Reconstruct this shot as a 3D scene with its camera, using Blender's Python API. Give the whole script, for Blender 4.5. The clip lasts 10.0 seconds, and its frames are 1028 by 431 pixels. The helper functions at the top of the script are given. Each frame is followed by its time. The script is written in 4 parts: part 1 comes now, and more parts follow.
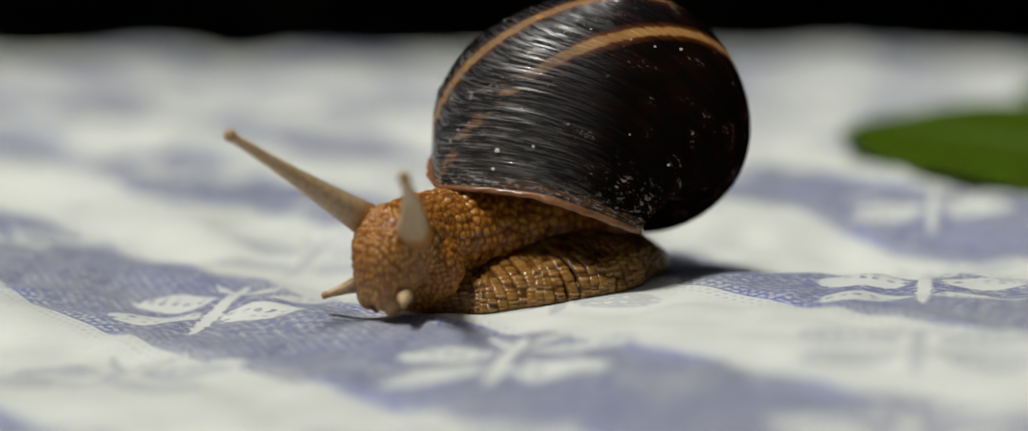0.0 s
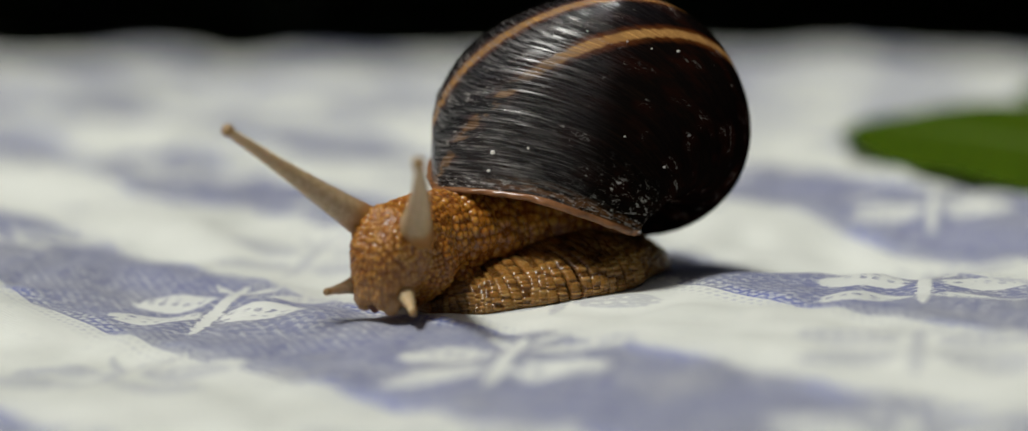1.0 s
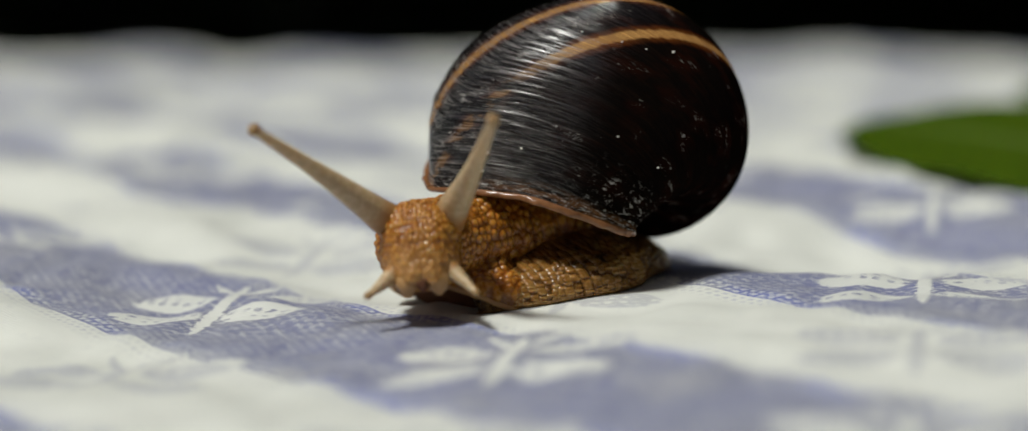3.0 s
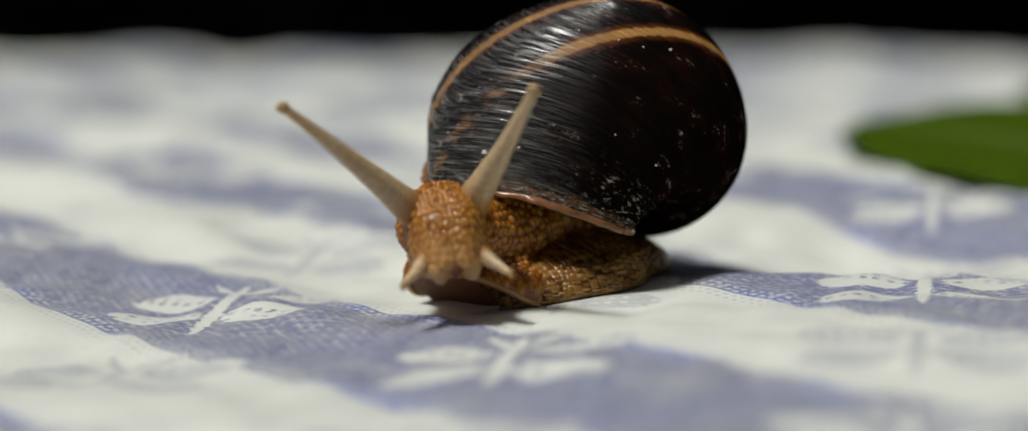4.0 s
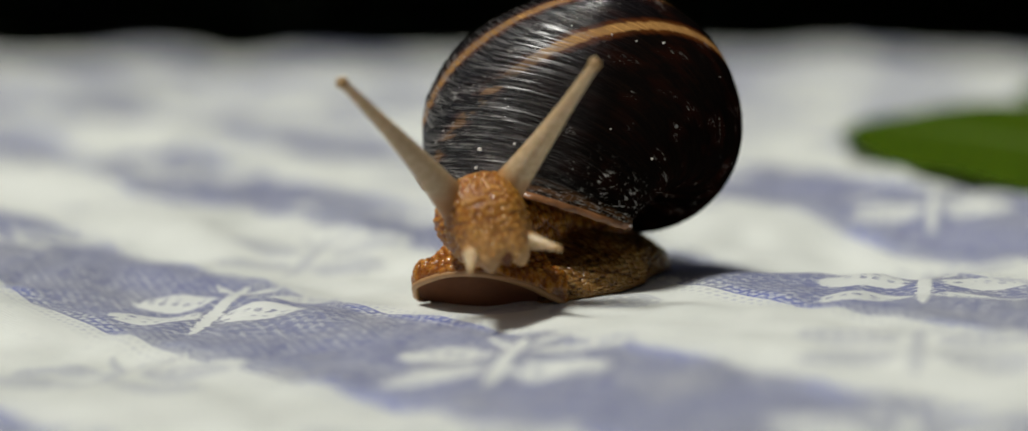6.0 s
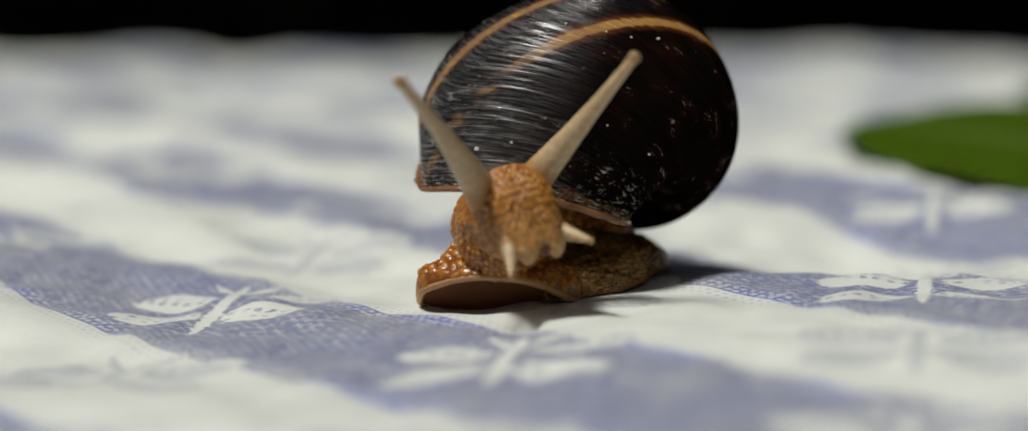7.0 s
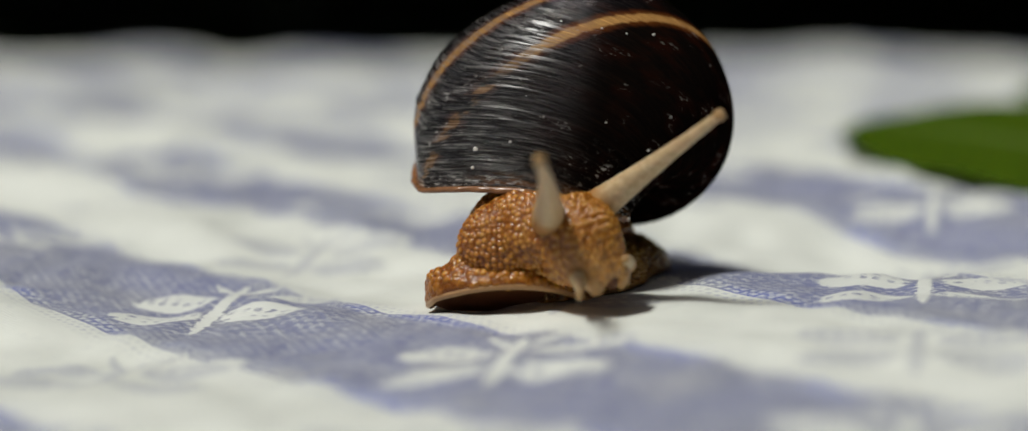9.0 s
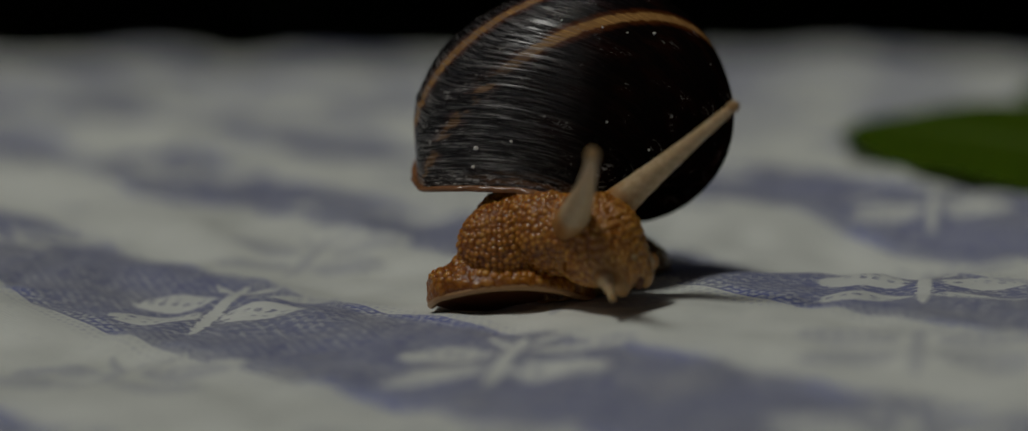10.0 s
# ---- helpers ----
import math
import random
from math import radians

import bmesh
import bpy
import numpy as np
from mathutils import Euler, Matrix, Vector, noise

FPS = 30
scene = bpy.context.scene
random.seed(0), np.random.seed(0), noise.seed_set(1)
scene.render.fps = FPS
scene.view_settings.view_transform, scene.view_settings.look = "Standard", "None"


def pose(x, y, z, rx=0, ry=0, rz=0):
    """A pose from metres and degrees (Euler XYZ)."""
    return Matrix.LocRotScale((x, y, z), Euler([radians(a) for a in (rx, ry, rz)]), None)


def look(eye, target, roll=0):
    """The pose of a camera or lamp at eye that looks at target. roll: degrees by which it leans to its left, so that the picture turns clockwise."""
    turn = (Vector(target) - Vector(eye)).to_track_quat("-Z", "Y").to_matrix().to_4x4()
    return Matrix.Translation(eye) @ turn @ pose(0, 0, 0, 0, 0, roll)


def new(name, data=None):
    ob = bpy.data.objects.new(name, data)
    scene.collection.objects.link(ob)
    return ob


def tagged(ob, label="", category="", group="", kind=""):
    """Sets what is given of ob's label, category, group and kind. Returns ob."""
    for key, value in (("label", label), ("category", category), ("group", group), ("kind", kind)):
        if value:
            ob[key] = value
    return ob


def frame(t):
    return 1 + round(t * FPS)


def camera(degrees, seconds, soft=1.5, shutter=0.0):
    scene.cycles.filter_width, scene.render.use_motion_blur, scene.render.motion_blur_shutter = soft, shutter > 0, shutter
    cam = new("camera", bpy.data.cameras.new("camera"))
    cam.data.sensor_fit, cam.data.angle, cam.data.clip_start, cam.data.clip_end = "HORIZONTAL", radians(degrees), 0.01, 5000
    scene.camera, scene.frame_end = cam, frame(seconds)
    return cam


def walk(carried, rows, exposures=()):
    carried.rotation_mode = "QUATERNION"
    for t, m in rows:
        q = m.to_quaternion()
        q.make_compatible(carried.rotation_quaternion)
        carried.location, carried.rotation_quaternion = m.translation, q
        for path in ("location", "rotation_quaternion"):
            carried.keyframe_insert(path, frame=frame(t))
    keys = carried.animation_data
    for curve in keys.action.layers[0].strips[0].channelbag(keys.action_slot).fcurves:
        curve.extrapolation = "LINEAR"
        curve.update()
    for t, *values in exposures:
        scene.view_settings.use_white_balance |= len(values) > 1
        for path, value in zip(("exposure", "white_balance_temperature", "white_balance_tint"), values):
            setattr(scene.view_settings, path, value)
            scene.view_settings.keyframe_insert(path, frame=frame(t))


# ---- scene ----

MM = 0.001

# camera: it stands still on the cloth side, a hand's width from the table top
cam = camera(30, 10.0, 1.5)
EYE = Vector((0, -215.2, 45.7)) * MM
cam.data.dof.use_dof = True
cam.data.dof.focus_distance = 0.2232
cam.data.dof.aperture_fstop = 6.6
STAND = look(EYE, Vector((0, 0, 11.1)) * MM)
walk(cam, [(0, STAND), (10, STAND)],
     exposures=[(0, 0.0), (9.5, 0.0), (9.6, -0.1), (9.7, -0.4), (9.8, -0.75), (9.9, -1.13), (10, -1.57)])

# daylight
SUN_WAY = Vector((0.41, 0.20, -1.0)).normalized()
world = bpy.data.worlds.new("sky")
scene.world = world
world.use_nodes = True
sky = world.node_tree.nodes.new("ShaderNodeTexSky")
sky.sky_type = "NISHITA"
sky.sun_disc = False
sky.sun_elevation = math.asin(-SUN_WAY.z)
sky.sun_rotation = math.atan2(-SUN_WAY.x, -SUN_WAY.y)
sky.dust_density, sky.ozone_density, sky.air_density = 6.0, 0.1, 0.6
bg = world.node_tree.nodes["Background"]
bg.inputs[1].default_value = 0.028
world.node_tree.links.new(sky.outputs[0], bg.inputs[0])
sun = new("sun", bpy.data.lights.new("sun", "SUN"))
sun.data.energy = 2.62
sun.data.angle = radians(9.0)
sun.data.color = (1.0, 0.99, 0.93)
sun.matrix_world = look((0, 0, 0), SUN_WAY) @ Matrix.Identity(4)
sun.location = (-0.6, -0.3, 1.0)


# ---- node helpers ----
class Net:
    def __init__(self, name):
        self.mat = bpy.data.materials.new(name)
        self.mat.use_nodes = True
        self.t = self.mat.node_tree
        self.bsdf = self.t.nodes["Principled BSDF"]

    def link(self, value, socket):
        if isinstance(value, (int, float)):
            socket.default_value = value
        elif isinstance(value, tuple):
            socket.default_value = value if len(value) == len(socket.default_value) else (*value, 1.0)
        else:
            self.t.links.new(value, socket)

    def math(self, op, a, b=None, c=None, clamp=False):
        n = self.t.nodes.new("ShaderNodeMath")
        n.operation, n.use_clamp = op, clamp
        for s, v in zip(n.inputs, (a, b, c)):
            if v is not None:
                self.link(v, s)
        return n.outputs[0]

    def ramp(self, x, lo, hi, a=0.0, b=1.0):
        n = self.t.nodes.new("ShaderNodeMapRange")
        n.interpolation_type = "SMOOTHSTEP"
        for i, v in enumerate((x, lo, hi, a, b)):
            self.link(v, n.inputs[i])
        return n.outputs[0]

    def mix(self, f, a, b, mode="MIX"):
        n = self.t.nodes.new("ShaderNodeMix")
        n.data_type, n.blend_type = "RGBA", mode
        self.link(f, n.inputs[0]), self.link(a, n.inputs[6]), self.link(b, n.inputs[7])
        return n.outputs[2]

    def coords(self, kind="Object", scale=(1, 1, 1)):
        n = self.t.nodes.new("ShaderNodeTexCoord")
        m = self.t.nodes.new("ShaderNodeMapping")
        m.inputs["Scale"].default_value = scale
        self.t.links.new(n.outputs[kind], m.inputs[0])
        return m.outputs[0]

    def split(self, v):
        n = self.t.nodes.new("ShaderNodeSeparateXYZ")
        self.link(v, n.inputs[0])
        return n.outputs

    def noise(self, v, scale, detail=3.0, rough=0.55):
        n = self.t.nodes.new("ShaderNodeTexNoise")
        self.link(v, n.inputs["Vector"])
        n.inputs["Scale"].default_value, n.inputs["Detail"].default_value, n.inputs["Roughness"].default_value = scale, detail, rough
        return n.outputs[0]

    def cells(self, v, scale):
        n = self.t.nodes.new("ShaderNodeTexVoronoi")
        self.link(v, n.inputs["Vector"])
        n.inputs["Scale"].default_value = scale
        return n.outputs[0]

    def attr(self, name):
        n = self.t.nodes.new("ShaderNodeAttribute")
        n.attribute_name = name
        return n.outputs["Fac"]

    def bump(self, height, distance, strength=1.0):
        n = self.t.nodes.new("ShaderNodeBump")
        n.inputs["Distance"].default_value = distance
        self.link(strength, n.inputs["Strength"])
        self.link(height, n.inputs["Height"])
        self.t.links.new(n.outputs[0], self.bsdf.inputs["Normal"])

    def set(self, **kw):
        for k, v in kw.items():
            self.link(v, self.bsdf.inputs[k.replace("_", " ")])
        return self.mat


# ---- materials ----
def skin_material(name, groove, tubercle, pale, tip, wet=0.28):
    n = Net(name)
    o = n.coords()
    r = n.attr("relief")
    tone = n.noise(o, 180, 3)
    # colour follows relief height: darker in the grooves, paler on the tops
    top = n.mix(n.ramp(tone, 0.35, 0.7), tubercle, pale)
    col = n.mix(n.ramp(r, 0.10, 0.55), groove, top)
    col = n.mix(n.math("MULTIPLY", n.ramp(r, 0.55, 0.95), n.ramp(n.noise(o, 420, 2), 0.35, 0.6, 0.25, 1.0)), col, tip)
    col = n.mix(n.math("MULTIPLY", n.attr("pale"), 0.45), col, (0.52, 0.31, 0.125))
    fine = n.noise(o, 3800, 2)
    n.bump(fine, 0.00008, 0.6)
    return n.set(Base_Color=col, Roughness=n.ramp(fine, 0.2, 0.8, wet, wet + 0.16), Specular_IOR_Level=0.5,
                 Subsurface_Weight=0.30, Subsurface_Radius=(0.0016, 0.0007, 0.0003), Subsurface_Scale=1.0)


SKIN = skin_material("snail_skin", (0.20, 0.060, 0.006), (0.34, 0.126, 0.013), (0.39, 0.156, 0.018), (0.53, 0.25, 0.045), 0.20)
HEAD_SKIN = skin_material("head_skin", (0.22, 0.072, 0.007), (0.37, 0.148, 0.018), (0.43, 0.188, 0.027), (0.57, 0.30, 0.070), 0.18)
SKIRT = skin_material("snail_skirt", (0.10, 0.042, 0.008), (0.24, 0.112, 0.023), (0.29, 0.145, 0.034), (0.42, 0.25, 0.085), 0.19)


def tentacle_material():
    n = Net("tentacle_skin")
    o = n.coords()
    speck = n.noise(o, 1500, 3)
    col = n.mix(n.ramp(speck, 0.4, 0.65), (0.46, 0.34, 0.19), (0.56, 0.43, 0.26))
    col = n.mix(n.ramp(n.attr("relief"), 0.85, 0.96), col, (0.35, 0.23, 0.10))
    col = n.mix(n.ramp(n.attr("relief"), 0.0, 0.1), (0.38, 0.18, 0.045), col)
    n.bump(speck, 0.00006, 0.6)
    return n.set(Base_Color=col, Roughness=0.42, Subsurface_Weight=0.5,
                 Subsurface_Radius=(0.0018, 0.0012, 0.0007), Subsurface_Scale=1.0)


TENTACLE = tentacle_material()


def plain(name, col, rough, spread=0.25, scale=400, bump=0.00005, metal=0.0):
    n = Net(name)
    o = n.coords()
    f = n.noise(o, scale, 4)
    dark = tuple(c * (1 - spread) for c in col)
    light = tuple(min(1, c * (1 + spread)) for c in col)
    n.bump(f, bump, 0.7)
    return n.set(Base_Color=n.mix(f, dark, light), Roughness=rough, Metallic=metal)


SOLE = plain("snail_sole", (0.115, 0.036, 0.009), 0.6, 0.3, 900)
LIP = plain("shell_lip", (0.22, 0.098, 0.040), 0.24, 0.8, 620, 0.0003)


def shell_material():
    n = Net("shell")
    uv = n.split(n.coords("UV"))
    u, v = uv[0], uv[1]          # u: along the whorl in mm, v: round the section in mm
    uvn = n.coords("UV")
    wob = n.noise(n.coords("UV", (0.9, 0.12, 1)), 1.0, 3)
    streak = n.noise(n.coords("UV", (3.2, 0.25, 1)), 1.0, 4, 0.65)
    fine = n.noise(n.coords("UV", (10.5, 0.32, 1)), 1.0, 3, 0.65)
    blot = n.noise(n.coords("UV", (0.22, 0.22, 1)), 1.0, 3)
    slant = n.math("ADD", u, n.math("MULTIPLY", v, 1.15))
    # two pale bands that follow the whorl
    vw = n.math("ADD", v, n.math("MULTIPLY", n.math("SUBTRACT", wob, 0.5), 0.9))
    base = n.mix(n.ramp(streak, 0.45, 0.75), (0.004, 0.003, 0.0026), (0.010, 0.006, 0.004))
    base = n.mix(n.math("MULTIPLY", n.ramp(blot, 0.45, 0.7), n.ramp(u, 14.0, 34.0, 0.5, 1.0)), base, (0.016, 0.0045, 0.0025))
    # by the lip the bands survive in torn patches only
    torn = n.math("MULTIPLY", n.ramp(n.noise(n.coords("UV", (0.42, 0.30, 1)), 1.0, 3), 0.46, 0.58), n.ramp(streak, 0.40, 0.56, 0.25, 1.0))
    for centre, width, start in ((BAND_ONE, 0.72, -9.0), (BAND_TWO, 0.66, 15.0)):
        d = n.math("ABSOLUTE", n.math("SUBTRACT", vw, centre))
        m = n.ramp(d, width * 1.15, width * 0.55)
        halo = n.ramp(d, width * 2.3, width)
        fade = n.ramp(n.math("ADD", streak, n.math("MULTIPLY", blot, 0.5)), 0.50, 0.84, 1.0, 0.40)
        whole = n.ramp(n.math("ADD", u, n.math("MULTIPLY", n.math("SUBTRACT", blot, 0.5), 14.0)), start, start + 9.0)
        whole = n.math("MAXIMUM", whole, n.math("MULTIPLY", torn, 0.65))
        base = n.mix(n.math("MULTIPLY", n.math("MULTIPLY", halo, 0.75), n.math("MULTIPLY", whole, n.ramp(blot, 0.3, 0.6, 0.4, 1.0))), base, (0.13, 0.036, 0.008))
        base = n.mix(n.math("MULTIPLY", n.math("MULTIPLY", m, fade), whole), base, (0.66, 0.37, 0.12))
    # brown growth layers laid bare by the lip's far end
    bare = n.math("MULTIPLY", n.math("MULTIPLY", n.ramp(u, 3.0, 0.8), n.ramp(v, 3.0, 8.0)), n.ramp(n.noise(n.coords("UV", (1.4, 0.35, 1)), 1.0, 4, 0.7), 0.40, 0.58))
    base = n.mix(n.math("MULTIPLY", bare, 0.8), base, (0.20, 0.092, 0.034))
    # flaked and scratched surface, with painted glints mixed in
    flake = n.ramp(n.noise(n.coords("UV", (1.6, 0.55, 1)), 1.0, 5, 0.75), 0.70, 0.76)
    near_lip = n.ramp(u, 16.0, 1.0)
    wear_glint = n.math("MULTIPLY", flake, n.math("ADD", 0.06, n.math("MULTIPLY", near_lip, 0.6)))
    # pale lines painted on the sunlit part stand in for glints off the ridges
    line = n.ramp(n.math("ADD", fine, n.math("MULTIPLY", n.math("SUBTRACT", streak, 0.5), 0.5)), 0.55, 0.60)
    glint_zone = n.math("MULTIPLY", n.ramp(slant, 23.0, 3.0), n.ramp(n.noise(n.coords("UV", (0.5, 0.3, 1)), 1.0, 3), 0.38, 0.56))
    wear_glint = n.math("MAXIMUM", wear_glint, n.math("MULTIPLY", line, n.math("MULTIPLY", glint_zone, 0.32)))
    dots = n.math("MULTIPLY", n.ramp(n.cells(n.coords("UV"), 0.75), 0.20, 0.12), n.ramp(n.noise(uvn, 0.35, 3), 0.61, 0.68))
    chip = n.ramp(n.noise(n.coords("UV", (0.9, 0.7, 1)), 1.0, 6, 0.8), 0.56, 0.61)
    worn_end = n.math("MULTIPLY", n.ramp(v, 9.0, 17.0), n.ramp(u, 13.0, 3.0))
    chip = n.math("MULTIPLY", chip, n.math("ADD", n.math("MULTIPLY", worn_end, 0.9), n.ramp(n.noise(uvn, 0.22, 2), 0.56, 0.65, 0.0, 0.7), clamp=True))
    dots = n.math("MAXIMUM", n.math("MULTIPLY", dots, n.ramp(n.noise(uvn, 3.0, 2), 0.4, 0.55)), chip)
    wear_glint = n.math("MAXIMUM", wear_glint, n.math("MULTIPLY", dots, 0.55))
    # pale specks painted just above the lip for the sparkle there
    lip_glint = n.math("MULTIPLY", n.ramp(u, 2.6, 0.7), n.ramp(n.noise(n.coords("UV", (3.2, 0.9, 1)), 1.0, 4, 0.7), 0.54, 0.62))
    wear_glint = n.math("MAXIMUM", wear_glint, n.math("MULTIPLY", lip_glint, 0.75))
    base = n.mix(wear_glint, base, (0.78, 0.76, 0.70))
    h = n.math("ADD", n.ramp(streak, 0.36, 0.64), n.math("MULTIPLY", fine, 0.3))
    h = n.math("ADD", h, n.math("MULTIPLY", n.math("MAXIMUM", flake, dots), 0.15))
    n.bump(h, 0.00024, n.ramp(slant, 36.0, 10.0, 0.15, 1.0))
    # sheen masked in on the shoulder and by the lip, cut on the shaded under side
    gloss = n.ramp(n.math("ADD", u, n.math("MULTIPLY", v, 2.2)), 14.0, 34.0, 1.0, 0.0)
    rough = n.math("ADD", n.ramp(streak, 0.3, 0.7, 0.20, 0.12), n.math("MULTIPLY", wear_glint, 0.15))
    wet = n.math("MULTIPLY", gloss, n.ramp(streak, 0.46, 0.56, 0.0, 0.85))
    return n.set(Base_Color=base, Roughness=rough, Specular_IOR_Level=n.math("MULTIPLY", gloss, n.ramp(streak, 0.36, 0.56, 0.25, 1.0)),
                 Coat_Weight=wet, Coat_Roughness=0.30)


# ---- cloth: woven slanting stripes with rows of butterflies ----
# one repeat of the woven pattern along and across its rows, in mm
ROW_STEP, CROSS_STEP = (41.2, -3.0), (7.1, 30.5)
CLOTH_ORIGIN = (-34.8, 9.2)


def cloth_material():
    n = Net("jacquard_cloth")
    uv = n.split(n.coords("UV"))
    u, v = uv[0], uv[1]          # in checks
    iu = n.math("FLOOR", n.math("ADD", u, 0.5))
    iv = n.math("FLOOR", n.math("ADD", v, 0.5))
    # threads shift a little to and fro, so no edge of the pattern is clean
    fray = n.math("MULTIPLY", n.math("SUBTRACT", n.noise(n.coords("UV", (14, 60, 1)), 1.0, 2), 0.5), 0.05)
    fu, fv = n.math("ADD", n.math("SUBTRACT", u, iu), fray), n.math("ADD", n.math("SUBTRACT", v, iv), n.math("MULTIPLY", fray, 0.4))
    # broad stripes run slantwise across the rows of butterflies
    w = n.math("ADD", n.math("ADD", u, v), 0.10)
    iw = n.math("FLOOR", n.math("ADD", w, 0.5))
    fw = n.math("SUBTRACT", w, iw)
    par = n.math("MODULO", n.math("ABSOLUTE", iw), 2.0)
    blue_cell = n.math("LESS_THAN", par, 0.5)

    au = n.math("ABSOLUTE", fu)

    def ell(cx, cy, rx, ry, deg, x=au):
        c, s = math.cos(radians(deg)), math.sin(radians(deg))
        dx, dy = n.math("SUBTRACT", x, cx), n.math("SUBTRACT", fv, cy)
        a = n.math("DIVIDE", n.math("ADD", n.math("MULTIPLY", dx, c), n.math("MULTIPLY", dy, s)), rx)
        b = n.math("DIVIDE", n.math("SUBTRACT", n.math("MULTIPLY", dy, c), n.math("MULTIPLY", dx, s)), ry)
        q = n.math("ADD", n.math("MULTIPLY", a, a), n.math("MULTIPLY", b, b))
        return n.ramp(q, 1.12, 0.9)

    wings = n.math("MAXIMUM", ell(0.175, 0.125, 0.135, 0.085, 22), ell(0.155, -0.135, 0.130, 0.090, -18))
    # rows of short dashes woven into the wings
    dashes = n.math("GREATER_THAN", n.math("SINE", n.math("MULTIPLY", au, 150.0)), 0.1)
    for at, lean, wide in ((0.125, 0.30, 0.013), (0.165, 0.20, 0.010), (-0.125, -0.25, 0.014), (-0.18, -0.2, 0.010)):
        off = n.math("ABSOLUTE", n.math("SUBTRACT", n.math("SUBTRACT", fv, at), n.math("MULTIPLY", n.math("SUBTRACT", au, 0.17), lean)))
        cut = n.math("MULTIPLY", n.math("MULTIPLY", n.ramp(off, wide * 1.3, wide * 0.7), dashes), n.ramp(n.noise(n.coords("UV"), 9.0, 2), 0.40, 0.55))
        wings = n.math("MULTIPLY", wings, n.math("SUBTRACT", 1.0, cut))
    body = n.math("MAXIMUM", ell(0.0, -0.02, 0.022, 0.30, 0), ell(0.06, 0.24, 0.014, 0.10, -28))
    motif = n.math("MAXIMUM", wings, body)
    # a dotted border just inside each check
    edge = n.math("ABSOLUTE", fw)
    dots = n.math("GREATER_THAN", n.math("SINE", n.math("MULTIPLY", n.math("SUBTRACT", u, v), 120.0)), 0.0)
    rows = n.math("GREATER_THAN", n.math("SINE", n.math("MULTIPLY", edge, 150.0)), -0.2)
    border = n.math("MULTIPLY", n.math("MULTIPLY", n.ramp(edge, 0.36, 0.44), rows), dots)
    motif = n.math("MAXIMUM", motif, n.math("MULTIPLY", border, 0.8))
    motif = n.math("MULTIPLY", motif, n.ramp(blue_cell, 0.2, 0.8, 0.42, 0.9))
    blue = n.math("ABSOLUTE", n.math("SUBTRACT", blue_cell, motif))
    # threads
    wu = n.math("SINE", n.math("MULTIPLY", u, 2 * math.pi * 62))
    wv = n.math("SINE", n.math("MULTIPLY", v, 2 * math.pi * 62))
    twill = n.math("SINE", n.math("MULTIPLY", n.math("ADD", n.math("MULTIPLY", u, 0.12), v), 2 * math.pi * 27))
    worn = n.noise(n.coords("UV"), 26.0, 3)
    big = n.noise(n.coords("UV"), 1.3, 3)
    step = n.math("MULTIPLY", n.math("FLOOR", n.math("MULTIPLY", v, 44.0)), 2.4)
    pick = n.math("SINE", n.math("ADD", n.math("MULTIPLY", u, 2 * math.pi * 30), step))
    lines = n.math("SINE", n.math("MULTIPLY", v, 2 * math.pi * 44))
    weave = n.math("MULTIPLY", n.ramp(pick, -0.1, 0.35), n.ramp(lines, -0.5, 0.3))
    dash = n.math("MULTIPLY", n.math("MAXIMUM", n.math("MULTIPLY", n.ramp(twill, 0.2, 0.8), 0.6), weave), n.ramp(worn, 0.36, 0.60))
    white = n.mix(n.ramp(big, 0.35, 0.7), (0.74, 0.775, 0.72), (0.80, 0.835, 0.78))
    thread = n.mix(n.ramp(big, 0.3, 0.65), (0.154, 0.176, 0.368), (0.20, 0.219, 0.350))
    thread = n.mix(n.ramp(n.noise(n.coords("UV"), 2.6, 3), 0.5, 0.72), thread, (0.25, 0.264, 0.355))
    vivid = n.math("MULTIPLY", n.math("MULTIPLY", n.ramp(edge, 0.38, 0.46), n.ramp(n.noise(n.coords("UV"), 1.9, 2), 0.45, 0.6)), 0.85)
    thread = n.mix(vivid, thread, (0.06, 0.10, 0.48))
    blue_mix = n.mix(n.math("ADD", 0.06, n.math("MULTIPLY", dash, 0.60)), thread, white)
    white_mix = n.mix(n.math("MULTIPLY", n.ramp(worn, 0.55, 0.75), 0.10), white, thread)
    col = n.mix(blue, white_mix, blue_mix)
    h = n.math("ADD", n.math("MULTIPLY", n.math("MULTIPLY", wu, wv), 0.25), n.math("MULTIPLY", motif, 0.8))
    h = n.math("ADD", h, n.math("MULTIPLY", worn, 0.8))
    h = n.math("ADD", h, n.math("MULTIPLY", n.math("MULTIPLY", weave, blue), 0.8))
    n.bump(h, 0.00016, 0.9)
    return n.set(Base_Color=col, Roughness=0.62, Specular_IOR_Level=0.35, Sheen_Weight=0.15)


CLOTH = cloth_material()


